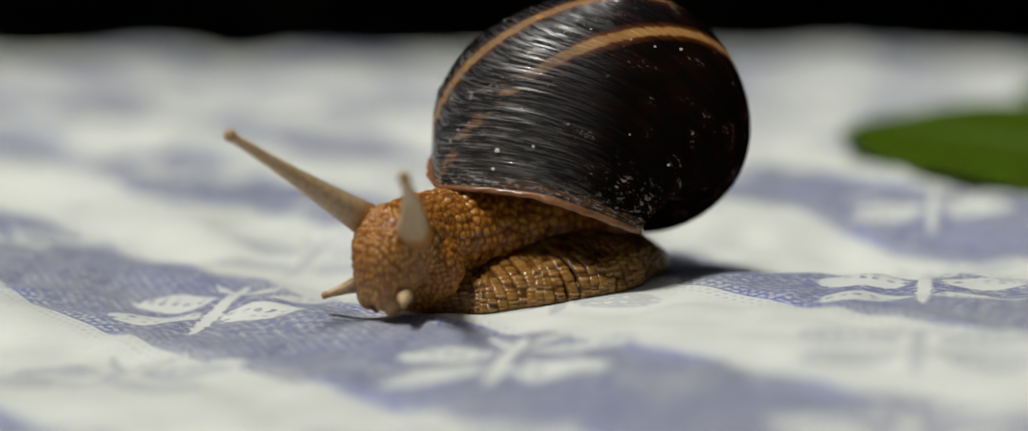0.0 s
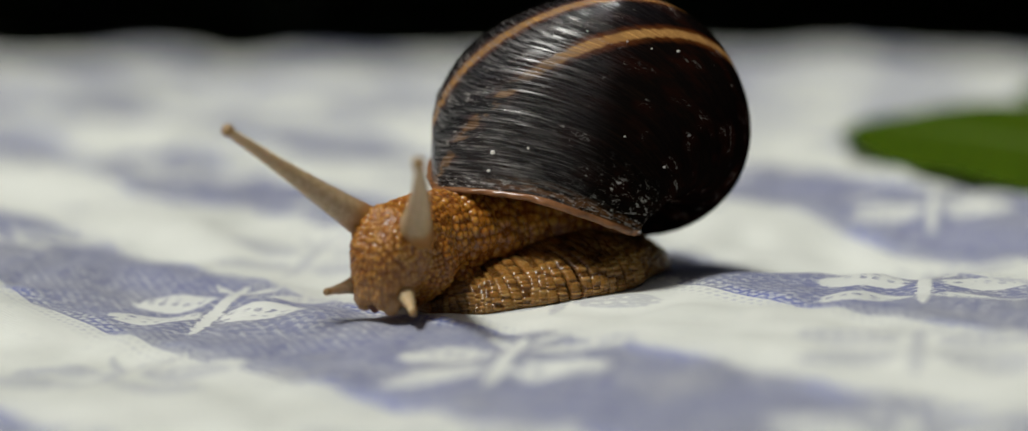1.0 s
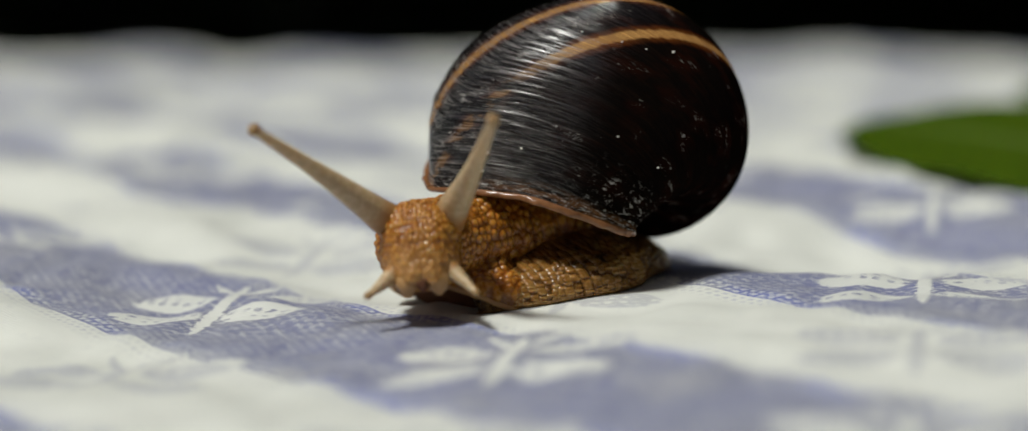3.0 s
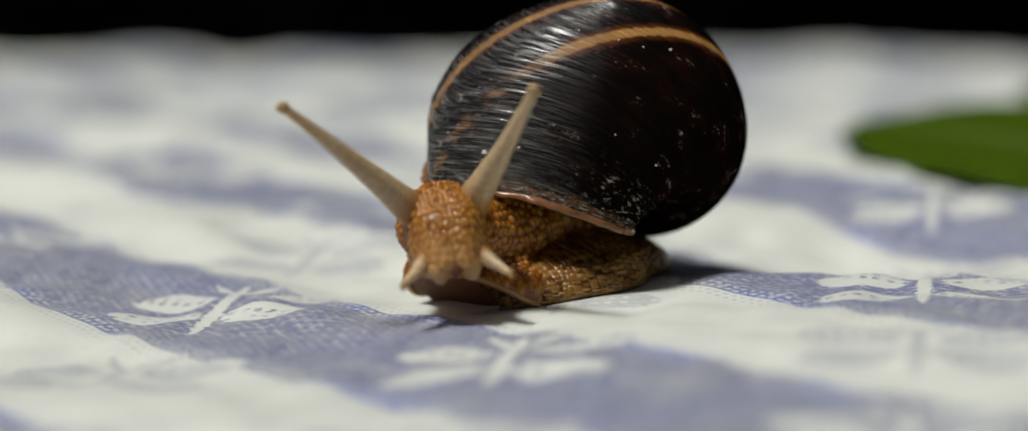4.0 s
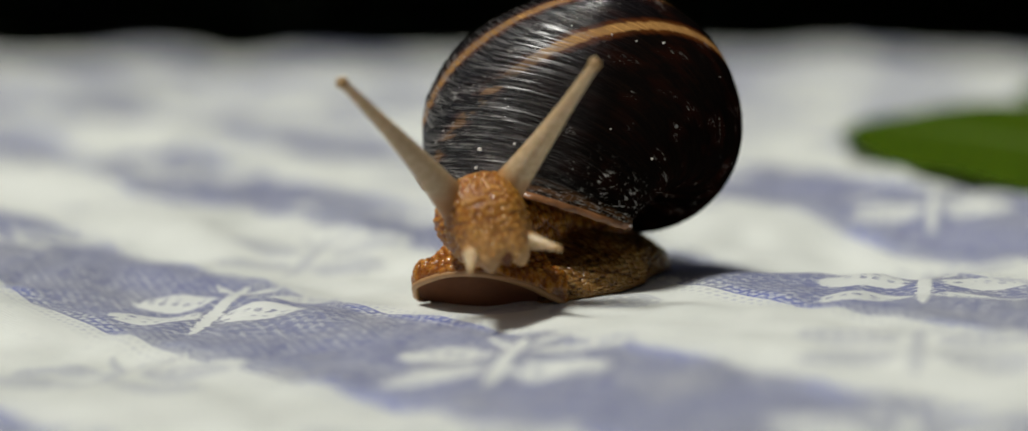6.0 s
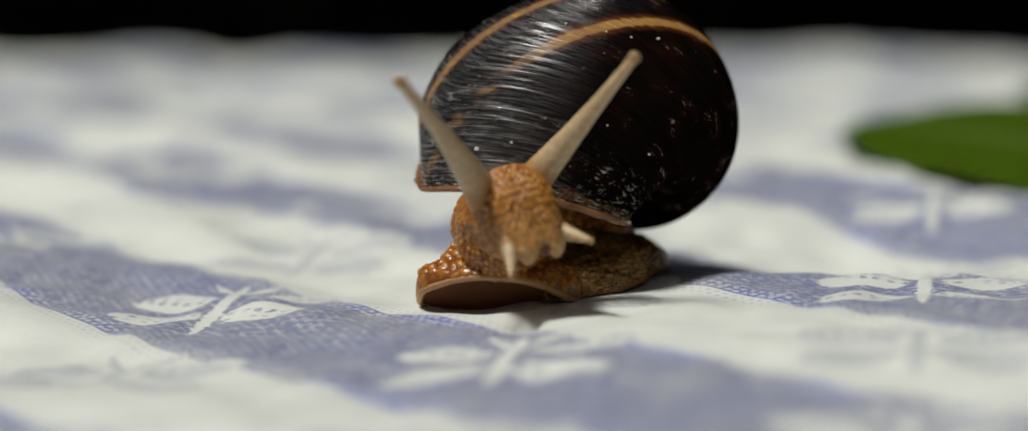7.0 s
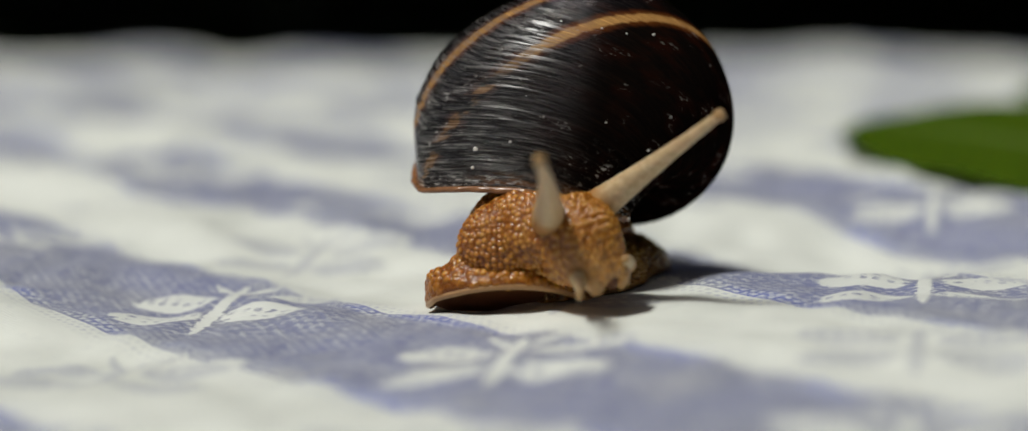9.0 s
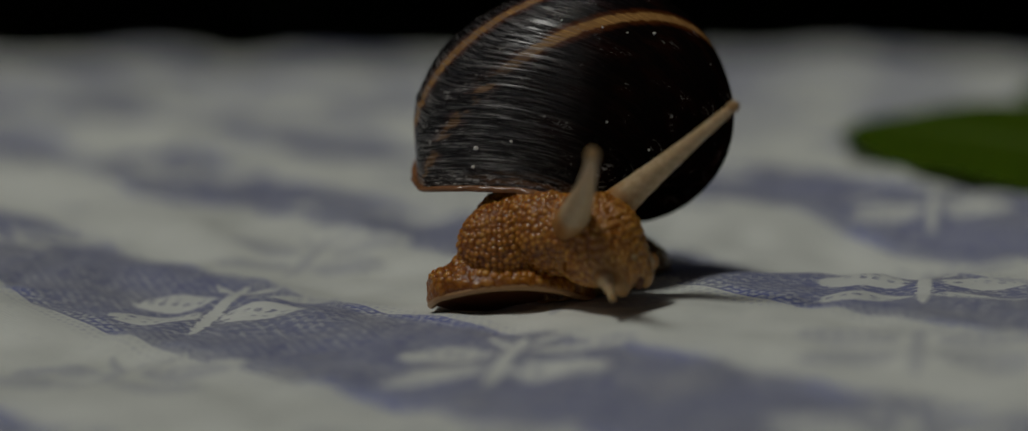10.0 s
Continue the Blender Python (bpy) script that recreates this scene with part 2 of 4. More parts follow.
def leaf_material():
    n = Net("leaf")
    uv = n.split(n.coords("UV"))
    vein = n.math("ABSOLUTE", n.math("SINE", n.math("ADD", n.math("MULTIPLY", uv[0], 34.0),
                                                  n.math("MULTIPLY", n.math("ABSOLUTE", uv[1]), -16.0))))
    vm = n.math("MAXIMUM", n.ramp(vein, 0.12, 0.02), n.ramp(n.math("ABSOLUTE", uv[1]), 0.07, 0.02))
    f = n.noise(n.coords(), 220, 3)
    col = n.mix(f, (0.026, 0.056, 0.0008), (0.056, 0.100, 0.0018))
    col = n.mix(n.math("MULTIPLY", vm, 0.6), col, (0.07, 0.125, 0.004))
    n.bump(vm, 0.0004, 0.6)
    return n.set(Base_Color=col, Roughness=0.65, Specular_IOR_Level=0.08, Subsurface_Weight=0.15, Subsurface_Radius=(0.001, 0.002, 0.0004),
                 Subsurface_Scale=1.0)


LEAF = leaf_material()
STEM = plain("stem", (0.10, 0.16, 0.03), 0.5)
# hedge and backdrop near black: the background's deep shade is put into the colour
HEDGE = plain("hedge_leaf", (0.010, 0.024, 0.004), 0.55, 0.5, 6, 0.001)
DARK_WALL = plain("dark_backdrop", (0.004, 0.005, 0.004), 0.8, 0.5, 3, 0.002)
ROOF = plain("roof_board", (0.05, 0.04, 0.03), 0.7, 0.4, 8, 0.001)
GROUND = plain("ground", (0.04, 0.045, 0.025), 0.9, 0.5, 5, 0.01)
WOOD = plain("table_wood", (0.22, 0.13, 0.07), 0.5, 0.3, 30, 0.0005)


# ---- mesh helpers ----
def mesh(name, verts, faces, mats, parent=None, label="", uv=None, relief=None, mat_of=None, smooth=True, pale=None):
    me = bpy.data.meshes.new(name)
    me.from_pydata(np.asarray(verts).tolist(), [], np.asarray(faces).tolist() if not isinstance(faces, list) else faces)
    for m in mats if isinstance(mats, (list, tuple)) else [mats]:
        me.materials.append(m)
    if smooth:
        me.polygons.foreach_set("use_smooth", np.ones(len(me.polygons), bool))
    if mat_of is not None:
        me.polygons.foreach_set("material_index", np.asarray(mat_of, np.int32))
    if uv is not None:
        idx = np.zeros(len(me.loops), np.int32)
        me.loops.foreach_get("vertex_index", idx)
        layer = me.uv_layers.new(name="map")
        layer.data.foreach_set("uv", np.asarray(uv, np.float32)[idx].ravel())
    if relief is not None:
        a = me.attributes.new("relief", "FLOAT", "POINT")
        a.data.foreach_set("value", np.asarray(relief, np.float32))
    if pale is not None:
        a = me.attributes.new("pale", "FLOAT", "POINT")
        a.data.foreach_set("value", np.asarray(pale, np.float32))
    me.update()
    ob = new(name, me)
    if parent is not None:
        ob.parent = parent
    if label:
        tagged(ob, label)
    return ob


def grid_faces(nu, nv, wrap_v=False, flip=False):
    i, j = np.meshgrid(np.arange(nu - 1), np.arange(nv if wrap_v else nv - 1), indexing="ij")
    j2 = (j + 1) % nv
    q = np.stack([i * nv + j, (i + 1) * nv + j, (i + 1) * nv + j2, i * nv + j2], -1).reshape(-1, 4)
    return q[:, ::-1] if flip else q


def scatter(c, seed):
    """Three random numbers in 0..1 for each whole-number cell."""
    c = c.astype(np.int64)
    h = (c[..., 0] * 73856093) ^ (c[..., 1] * 19349663) ^ (c[..., 2] * 83492791) ^ (seed * 2654435)
    out = []
    for k in (374761393, 668265263, 2246822519):
        v = (h * k) & 0xFFFFFFFF
        v = ((v ^ (v >> 13)) * 1274126177) & 0xFFFFFFFF
        out.append(((v ^ (v >> 16)) & 0xFFFF) / 65535.0)
    return np.stack(out, -1)


def tubercles(p, size, seed):
    """0 in the grooves and 1 on top of rounded cells of that size."""
    q = np.asarray(p) / size
    base = np.floor(q)
    f1 = np.full(len(q), 9.0)
    f2 = np.full(len(q), 9.0)
    for dx in (-1, 0, 1):
        for dy in (-1, 0, 1):
            for dz in (-1, 0, 1):
                c = base + (dx, dy, dz)
                d = np.linalg.norm(c + 0.15 + 0.7 * scatter(c, seed) - q, axis=1)
                f2 = np.where(d < f1, f1, np.minimum(f2, d))
                f1 = np.minimum(f1, d)
    bead = np.clip(1 - (f1 / 0.70) ** 2, 0, 1)
    crease = np.clip((f2 - f1) * 2.2, 0, 1)
    return bead ** 0.7 * (0.5 + 0.5 * crease * crease * (3 - 2 * crease))


def with_relief(p, normals, size, height, seed, stretch=(1, 1, 1)):
    r = tubercles(p * np.asarray(stretch), size, seed)
    return p + normals * (height * (r - 0.5))[:, None], r


def grid_normals(p, nu, nv, wrap):
    g = p.reshape(nu, nv, 3)
    du = np.gradient(g, axis=0)
    dv = (np.roll(g, -1, 1) - np.roll(g, 1, 1)) / 2 if wrap else np.gradient(g, axis=1)
    n = np.cross(du, dv)
    return (n / np.maximum(np.linalg.norm(n, axis=2, keepdims=True), 1e-9)).reshape(-1, 3)


def cloth_height(x, y):
    """Folds of the cloth in mm, smooth and low; it rises a little to one side."""
    z = 2.7 * np.tanh(x / 35.0) * (1 - 0.7 * np.clip((y - 110) / 150, 0, 1))
    for cx, cy, sx, sy, turn, h in FOLDS:
        c, s = math.cos(radians(turn)), math.sin(radians(turn))
        a, b = (x - cx) * c + (y - cy) * s, (y - cy) * c - (x - cx) * s
        z += h * np.exp(-(a / sx) ** 2 - (b / sy) ** 2)
    # broad ripples that grow away from the snail
    far = np.clip((np.hypot(x, y * 0.8) - 60) / 70, 0, 1) * (1 - 0.5 * np.clip((y - 130) / 150, 0, 1))
    z += far * (1.0 * np.sin(x * 0.071 + 0.035 * y + 0.6) + 2.2 * np.sin(0.105 * y - 0.030 * x + 1.7 + 1.2 * np.sin(x * 0.021))
                + 0.8 * np.sin(0.13 * x - 0.08 * y) + 0.9 * np.sin(0.19 * y + 0.05 * x))
    # small crumples
    for k, (ax, ay, ph) in enumerate(CRUMPLES):
        z += 0.13 * np.sin(ax * x + ay * y + ph + 1.3 * np.sin(0.11 * x * (1 + 0.2 * k) - 0.07 * y))
    z += 3.6 * np.tanh(np.clip(-x, 0, None) / 40) * np.clip((y - 18) / 50, 0, 1) * (1 - 0.6 * np.clip((y - 150) / 120, 0, 1))
    deep = np.clip((y - 150) / 150, 0, 1)
    z -= deep * (6.5 * np.exp(-((x + 88) / 17) ** 2) + 3.2 * (0.5 - 0.5 * np.tanh(x / 30)))
    z -= deep * 0.025 * np.clip(x, -50, 160)
    z += deep * (1.2 * np.sin(x * 0.033 + 0.8 + 0.01 * y) + 0.9 * np.sin(x * 0.061 - 0.03 * y))
    return z


CRUMPLES = [(0.42, 0.31, 0.3), (-0.21, 0.55, 1.9), (0.11, 0.66, 4.0), (0.61, -0.22, 2.2), (0.33, 0.08, 5.1), (-0.5, 0.28, 0.9)]
FOLDS = [
    # x, y, length, breadth, turn, height
    (-66, 24, 14, 22, 0, 3.2), (-27, 6, 22, 4.5, -46, 1.3), (-17, 16, 22, 6, -40, -0.9), (-46, 28, 24, 6, -28, 1.6), (-28, 34, 26, 6, -24, -1.2),
    (-47, 54, 24, 6, -55, 1.9), (-60, 46, 24, 7, -55, -1.5), (-27, 58, 20, 5, -56, 1.3), (-13, 66, 22, 6, -56, -1.5),
    (-26, 62, 34, 7, -12, 0.8), (-18, 80, 34, 9, -8, -1.2), (-62, 4, 16, 7, -35, 1.2), (-46, -14, 24, 6, -30, -0.9),
    (-44, -34, 32, 8, -24, 0.9), (-10, -40, 22, 9, -28, -0.8), (16, -22, 22, 9, -12, 0.5),
    (46, -42, 34, 12, 0, -0.8), (46, 12, 34, 7, 2, 1.5),
    (48, 40, 22, 26, 0, -6.5), (38, 62, 28, 9, 0, 2.8), (-70, 58, 24, 9, -30, 1.8),
    (-8, 46, 18, 7, -25, 1.2), (20, 86, 40, 9, 6, 2.2), (-60, 92, 40, 9, -14, 2.2), (70, 98, 44, 10, -6, 2.0),
]


# ---- setting: ground, backdrop, added roof and walls, table ----
def box(name, lo, hi, mat, parent=None, label=""):
    bm = bmesh.new()
    bmesh.ops.create_cube(bm, size=1)
    for v in bm.verts:
        v.co = [lo[i] + (v.co[i] + 0.5) * (hi[i] - lo[i]) for i in range(3)]
    bmesh.ops.bevel(bm, geom=bm.edges[:], offset=min(hi[i] - lo[i] for i in range(3)) * 0.12, segments=2, affect="EDGES")
    me = bpy.data.meshes.new(name)
    bm.to_mesh(me)
    bm.free()
    me.materials.append(mat)
    ob = new(name, me)
    if parent is not None:
        ob.parent = parent
    if label:
        tagged(ob, label)
    return ob


TABLE_TOP = -0.0105
FLOOR_Z = -0.75


def build_setting():
    n = 60
    s = np.concatenate([-np.geomspace(400, 0.2, n // 2), np.geomspace(0.2, 400, n // 2)])
    gx, gy = np.meshgrid(s, s, indexing="ij")
    gz = FLOOR_Z + 0.015 * np.sin(gx * 3.1) * np.cos(gy * 2.7)
    ob = mesh("ground", np.stack([gx, gy, gz], -1).reshape(-1, 3), grid_faces(n, n), GROUND)
    tagged(ob, "dim bare earth and grass below the table", "ground", kind="structure")
    # near-black sheet in place of the dark garden shade
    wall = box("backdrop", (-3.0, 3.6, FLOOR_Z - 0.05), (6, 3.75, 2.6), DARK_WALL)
    tagged(wall, "near-black backdrop standing in for the shade far behind the table", "backdrop", kind="structure")
    # unseen roof, added to keep sun and sky off the background
    roof = box("added_roof", (-1.7, 0.85, 0.62), (6, 3.75, 0.70), ROOF)
    tagged(roof, "unseen board roof added to shade the background", "roof", kind="structure")
    # unseen dark walls added to block sky and darken reflections, open on the sunny side
    side = box("added_wall_east", (2.4, -2.35, FLOOR_Z - 0.05), (2.55, 3.6, 2.6), DARK_WALL)
    tagged(side, "unseen dark wall added beside the table to block the sky", "wall", kind="structure")
    near = box("added_wall_south", (-2.6, -2.5, FLOOR_Z - 0.05), (2.55, -2.35, 2.9), DARK_WALL)
    tagged(near, "unseen dark wall added facing the table to block the sky", "wall", kind="structure")
    # hedge in the shade
    rng = np.random.default_rng(4)
    verts, faces = [], []
    for i in range(2600):
        c = np.array([rng.uniform(-4, 4), 2.9 + rng.normal() * 0.22, FLOOR_Z + rng.uniform(0.0, 1.9)])
        a = rng.normal(size=3)
        a /= np.linalg.norm(a)
        b = np.cross(a, rng.normal(size=3))
        b /= np.linalg.norm(b)
        l, w = rng.uniform(0.05, 0.10), rng.uniform(0.02, 0.04)
        k = len(verts)
        nrm = np.cross(a, b)
        verts += [c - a * l, c - a * 0.2 * l + b * w + nrm * 0.01, c + a * l, c - a * 0.2 * l - b * w + nrm * 0.01, c + nrm * -0.008]
        faces += [[k, k + 1, k + 4], [k + 1, k + 2, k + 4], [k + 2, k + 3, k + 4], [k + 3, k, k + 4]]
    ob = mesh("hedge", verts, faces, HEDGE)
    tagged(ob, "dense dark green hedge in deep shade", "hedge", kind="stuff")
    # table under the cloth
    table = tagged(new("table"), "plain brown wooden table under a patterned cloth", "table")
    table.location = (0, 0.06, FLOOR_Z)
    top = -FLOOR_Z + TABLE_TOP
    box("tabletop", (-0.72, -0.40, top - 0.03), (0.72, 0.335, top), WOOD, table)
    for x in (-0.64, 0.64):
        for y in (-0.33, 0.28):
            box("leg", (x - 0.03, y - 0.03, 0.0), (x + 0.03, y + 0.03, top - 0.032), WOOD, table)


def spaced(lo, hi, core_lo, core_hi, fine, coarse):
    """Grid lines, close together in the core and wider outside."""
    a = np.arange(core_lo, core_hi, fine)
    left, right, step = [], [], fine
    x = core_lo
    while x > lo:
        step = min(step * 1.09, coarse)
        x -= step
        left.append(max(x, lo))
    x, step = a[-1], fine
    while x < hi:
        step = min(step * 1.09, coarse)
        x += step
        right.append(min(x, hi))
    return np.array(left[::-1] + a.tolist() + right)


def build_cloth():
    reach_x, back, front = 735.0, 405.0, -350.0
    xs = spaced(-reach_x - 140, reach_x + 140, -75, 85, 0.7, 9)
    ys = spaced(front - 140, back + 140, -60, 95, 0.7, 7)
    x, y = np.meshgrid(xs, ys, indexing="ij")
    fx, fy = x.ravel(), y.ravel()
    # what lies past the table's edge hangs down with a rounded turn
    over_x = np.clip(np.abs(fx) - reach_x, 0, None)
    over_y = np.clip(fy - back, 0, None) + np.clip(front - fy, 0, None)
    px = np.sign(fx) * (np.minimum(np.abs(fx), reach_x) + 6 * (1 - np.exp(-over_x / 6)))
    py = np.clip(fy, front, back) + np.sign(fy) * 6 * (1 - np.exp(-over_y / 6))
    drop = np.maximum(over_x - 6 * (1 - np.exp(-over_x / 6)), 0) + np.maximum(over_y - 6 * (1 - np.exp(-over_y / 6)), 0)
    flap = np.clip(drop / 60, 0, 1)
    px = px + flap * 8 * np.sin(fy * 0.05) * (over_x > 0)
    py = py + flap * 8 * np.sin(fx * 0.05) * (over_y > 0)
    z = cloth_height(fx, fy) * (1 - np.clip(drop / 20, 0, 1)) - drop
    p = np.stack([px, py, z], -1) * MM
    dx, dy = fx - CLOTH_ORIGIN[0], fy - CLOTH_ORIGIN[1]
    (ax, ay), (bx, by) = ROW_STEP, CROSS_STEP
    det = ax * by - ay * bx
    uv = np.stack([(dx * by - dy * bx) / det, (dy * ax - dx * ay) / det], -1)
    ob = mesh("tablecloth", p, grid_faces(len(xs), len(ys)), CLOTH, uv=uv)
    tagged(ob, "rumpled white and lavender-blue striped tablecloth with woven butterflies", "tablecloth")
    m = ob.modifiers.new("thickness", "SOLIDIFY")
    m.thickness, m.offset = 0.0007, -1.0


# ---- the snail ----
SHELL_SIZE = 1.4195
DEPTH = 0.65
WHORL, CORE, DROP, SECT_A, SECT_B = 0.1419, 9.218, 17.46, 8.665, 13.49
SHELL_TURN = np.array([[-0.892, 0.3342, -0.3043], [-0.4462, -0.5431, 0.7113], [0.0724, 0.7703, 0.6336]])
APEX = np.array([6.39, 35.60, 27.79])
PIVOT = np.array([8.94, 17.3, 18.3])
BAND_ONE, BAND_TWO = -7.15, -0.33


def lip_slant(al):
    """How far the lip stands back along the whorl, round its section."""
    at = [-3.2, -2.6, -2.0, -1.2, -0.8, -0.4, -0.2, 0.0, 0.2, 0.4, 0.8, 1.2, 1.6, 2.0, 2.4, 2.8, 3.2]
    back = [0.1, -0.2, -0.42, -0.42, -0.38, -0.27, -0.17, -0.05, 0.08, 0.20, 0.43, 0.58, 0.72, 0.79, 0.73, 0.45, 0.1]
    return sum(np.interp(al + d, at, back) for d in (-0.1, -0.05, 0.0, 0.05, 0.1)) / 5


def shell_point(psi, al, grow=1.0):
    """The shell's surface, psi back along the whorl from the lip, al round its section; in mm about PIVOT."""
    s = np.exp(-WHORL * np.maximum(psi, 0)) * (1 + 0.16 * np.minimum(psi, 0))
    # a full shoulder, and a last turn that draws in before the lip
    grow = grow * (1 + 0.050 * np.exp(-((al + 0.95) / 0.40) ** 2 - ((psi - 0.35) / 0.45) ** 2)
                   - 0.070 * np.exp(-((al + 0.42) / 0.40) ** 2 - ((psi + 0.15) / 0.32) ** 2)
                   + 0.10 * np.exp(-((al - 1.1) / 0.5) ** 2 - ((psi - 3.9) / 0.8) ** 2))
    q = CORE + grow * SECT_A * np.cos(al)
    p = np.stack([s * q * np.cos(psi), s * q * np.sin(psi), s * (-DROP - grow * SECT_B * np.sin(al))], -1) * SHELL_SIZE
    return (p @ SHELL_TURN.T + APEX - PIVOT) * (1, DEPTH, 1)


def build_shell(snail):
    nu, nv = 620, 180
    al1 = np.linspace(-math.pi, math.pi, nv)
    t = np.linspace(0, 1, nu)
    lip = lip_slant(al1)
    psi = lip[None, :] + (t[:, None] ** 1.6) * 6.6 * math.pi
    al = np.broadcast_to(al1, (nu, nv))
    p = shell_point(psi, al)
    # low growth ridges, strongest near the lip
    arc = (1 - np.exp(-WHORL * (psi - lip[None, :]))) / WHORL * 23
    rng = np.random.default_rng(2)
    ridge = np.zeros_like(arc)
    for k in range(9):
        w, ph = rng.uniform(1.5, 7.5), rng.uniform(0, 6)
        ridge += np.sin(arc * w + ph + 0.7 * np.sin(al * rng.uniform(1, 3) + ph)) / 9
    n = grid_normals(p.reshape(-1, 3), nu, nv, False)
    p = p.reshape(-1, 3) + n * (0.22 * np.exp(-arc / 30) * ridge).reshape(-1, 1)
    uv = np.stack([arc.ravel(), (al * 12.0).ravel()], -1)
    shell = mesh("shell", p * MM, grid_faces(nu, nv), shell_material(), snail,
                 "glossy near-black banded spiral shell with scratches, growth lines and painted pale glints", uv=uv)
    # inner wall behind the lip
    ni = 40
    psi_i = lip[None, :] + np.linspace(0, 1.3, ni)[:, None]
    inner = shell_point(psi_i, np.broadcast_to(al1, (ni, nv)), 0.95).reshape(-1, 3)
    mesh("inner_wall", inner * MM, grid_faces(ni, nv, flip=True), LIP, shell, "pale brown inside of the shell")
    # thick reflected lip
    nl, nr = 160, 14
    a = np.linspace(-0.62, 2.3, nl)
    c = shell_point(lip_slant(a), a, 1.0)
    out = shell_point(lip_slant(a), a, 1.05) - c
    out /= np.linalg.norm(out, axis=1, keepdims=True)
    fwd = shell_point(lip_slant(a) - 0.05, a, 1.0) - c
    fwd /= np.linalg.norm(fwd, axis=1, keepdims=True)
    r = np.linspace(0, 2 * math.pi, nr, endpoint=False)
    wob = 0.50 + 0.50 * np.exp(-((a + 0.15) / 0.5) ** 2) + 0.16 * np.sin(a * 9) + 0.12 * np.sin(a * 23 + 1) + 0.08 * np.sin(a * 41)
    wob = wob * np.sqrt(np.clip(np.minimum((a + 0.63) * 2.0, 2.35 - a) / 0.5, 0.02, 1))
    ring = (c[:, None] + out[:, None] * ((0.25 + 0.6 * np.cos(r)) * wob[:, None])[..., None]
            + fwd[:, None] * (0.10 + 0.42 * np.sin(r))[None, :, None])
    mesh("lip", ring.reshape(-1, 3) * MM, grid_faces(nl, nr, True), LIP, shell, "worn tan-brown shell lip")
    # specks of lime stuck to the shell: place along the whorl and round it, size in mm
    rng = np.random.default_rng(8)
    for turn, round_it, size in FLECKS:
        at = shell_point(np.array(turn), np.array(round_it), 1.006)
        bm = bmesh.new()
        bmesh.ops.create_icosphere(bm, subdivisions=2, radius=size * MM)
        for v in bm.verts:
            v.co = v.co * rng.uniform(0.7, 1.15)
            v.co.z *= 0.8
        me = bpy.data.meshes.new("lime_fleck")
        bm.to_mesh(me)
        bm.free()
        me.materials.append(LIME)
        fleck = new("lime_fleck", me)
        fleck.parent = shell
        fleck.location = Vector(at.tolist()) * MM
        tagged(fleck, "tiny white lime speck")
    return shell


LIME = plain("lime", (0.72, 0.70, 0.64), 0.5, 0.15, 2500)
FLECKS = [(0.358, 0.279, 0.34), (0.290, 0.349, 0.24), (1.554, 0.175, 0.20), (1.380, 0.140, 0.13), (1.254, 0.035, 0.14),
          (1.264, 1.222, 0.15), (0.526, 0.454, 0.18), (1.069, -0.175, 0.13), (1.034, 0.803, 0.12)]


def lump(name, snail, radii, size, seed, label="", res=(320, 160), height=0.26, lower=1.0, mat=None):
    """A rounded piece of the body, its length along local y, with wet tubercles."""
    nu, nv = res[1], res[0]
    th = np.linspace(0.02, math.pi - 0.02, nu)
    ph = np.linspace(0, 2 * math.pi, nv, endpoint=False)
    T, P = np.meshgrid(th, ph, indexing="ij")
    rx, ry, rz = radii
    z = np.sin(T) * np.sin(P)
    z = np.where(z < 0, z * lower, z)
    p = np.stack([rx * np.sin(T) * np.cos(P) * (1 - 0.28 * np.clip(-z, 0, 1)), -ry * np.cos(T), rz * z], -1).reshape(-1, 3)
    n = grid_normals(p, nu, nv, True)
    if np.sum(n * p) < 0:
        n = -n
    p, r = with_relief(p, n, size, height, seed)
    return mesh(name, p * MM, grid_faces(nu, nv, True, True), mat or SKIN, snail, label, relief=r)


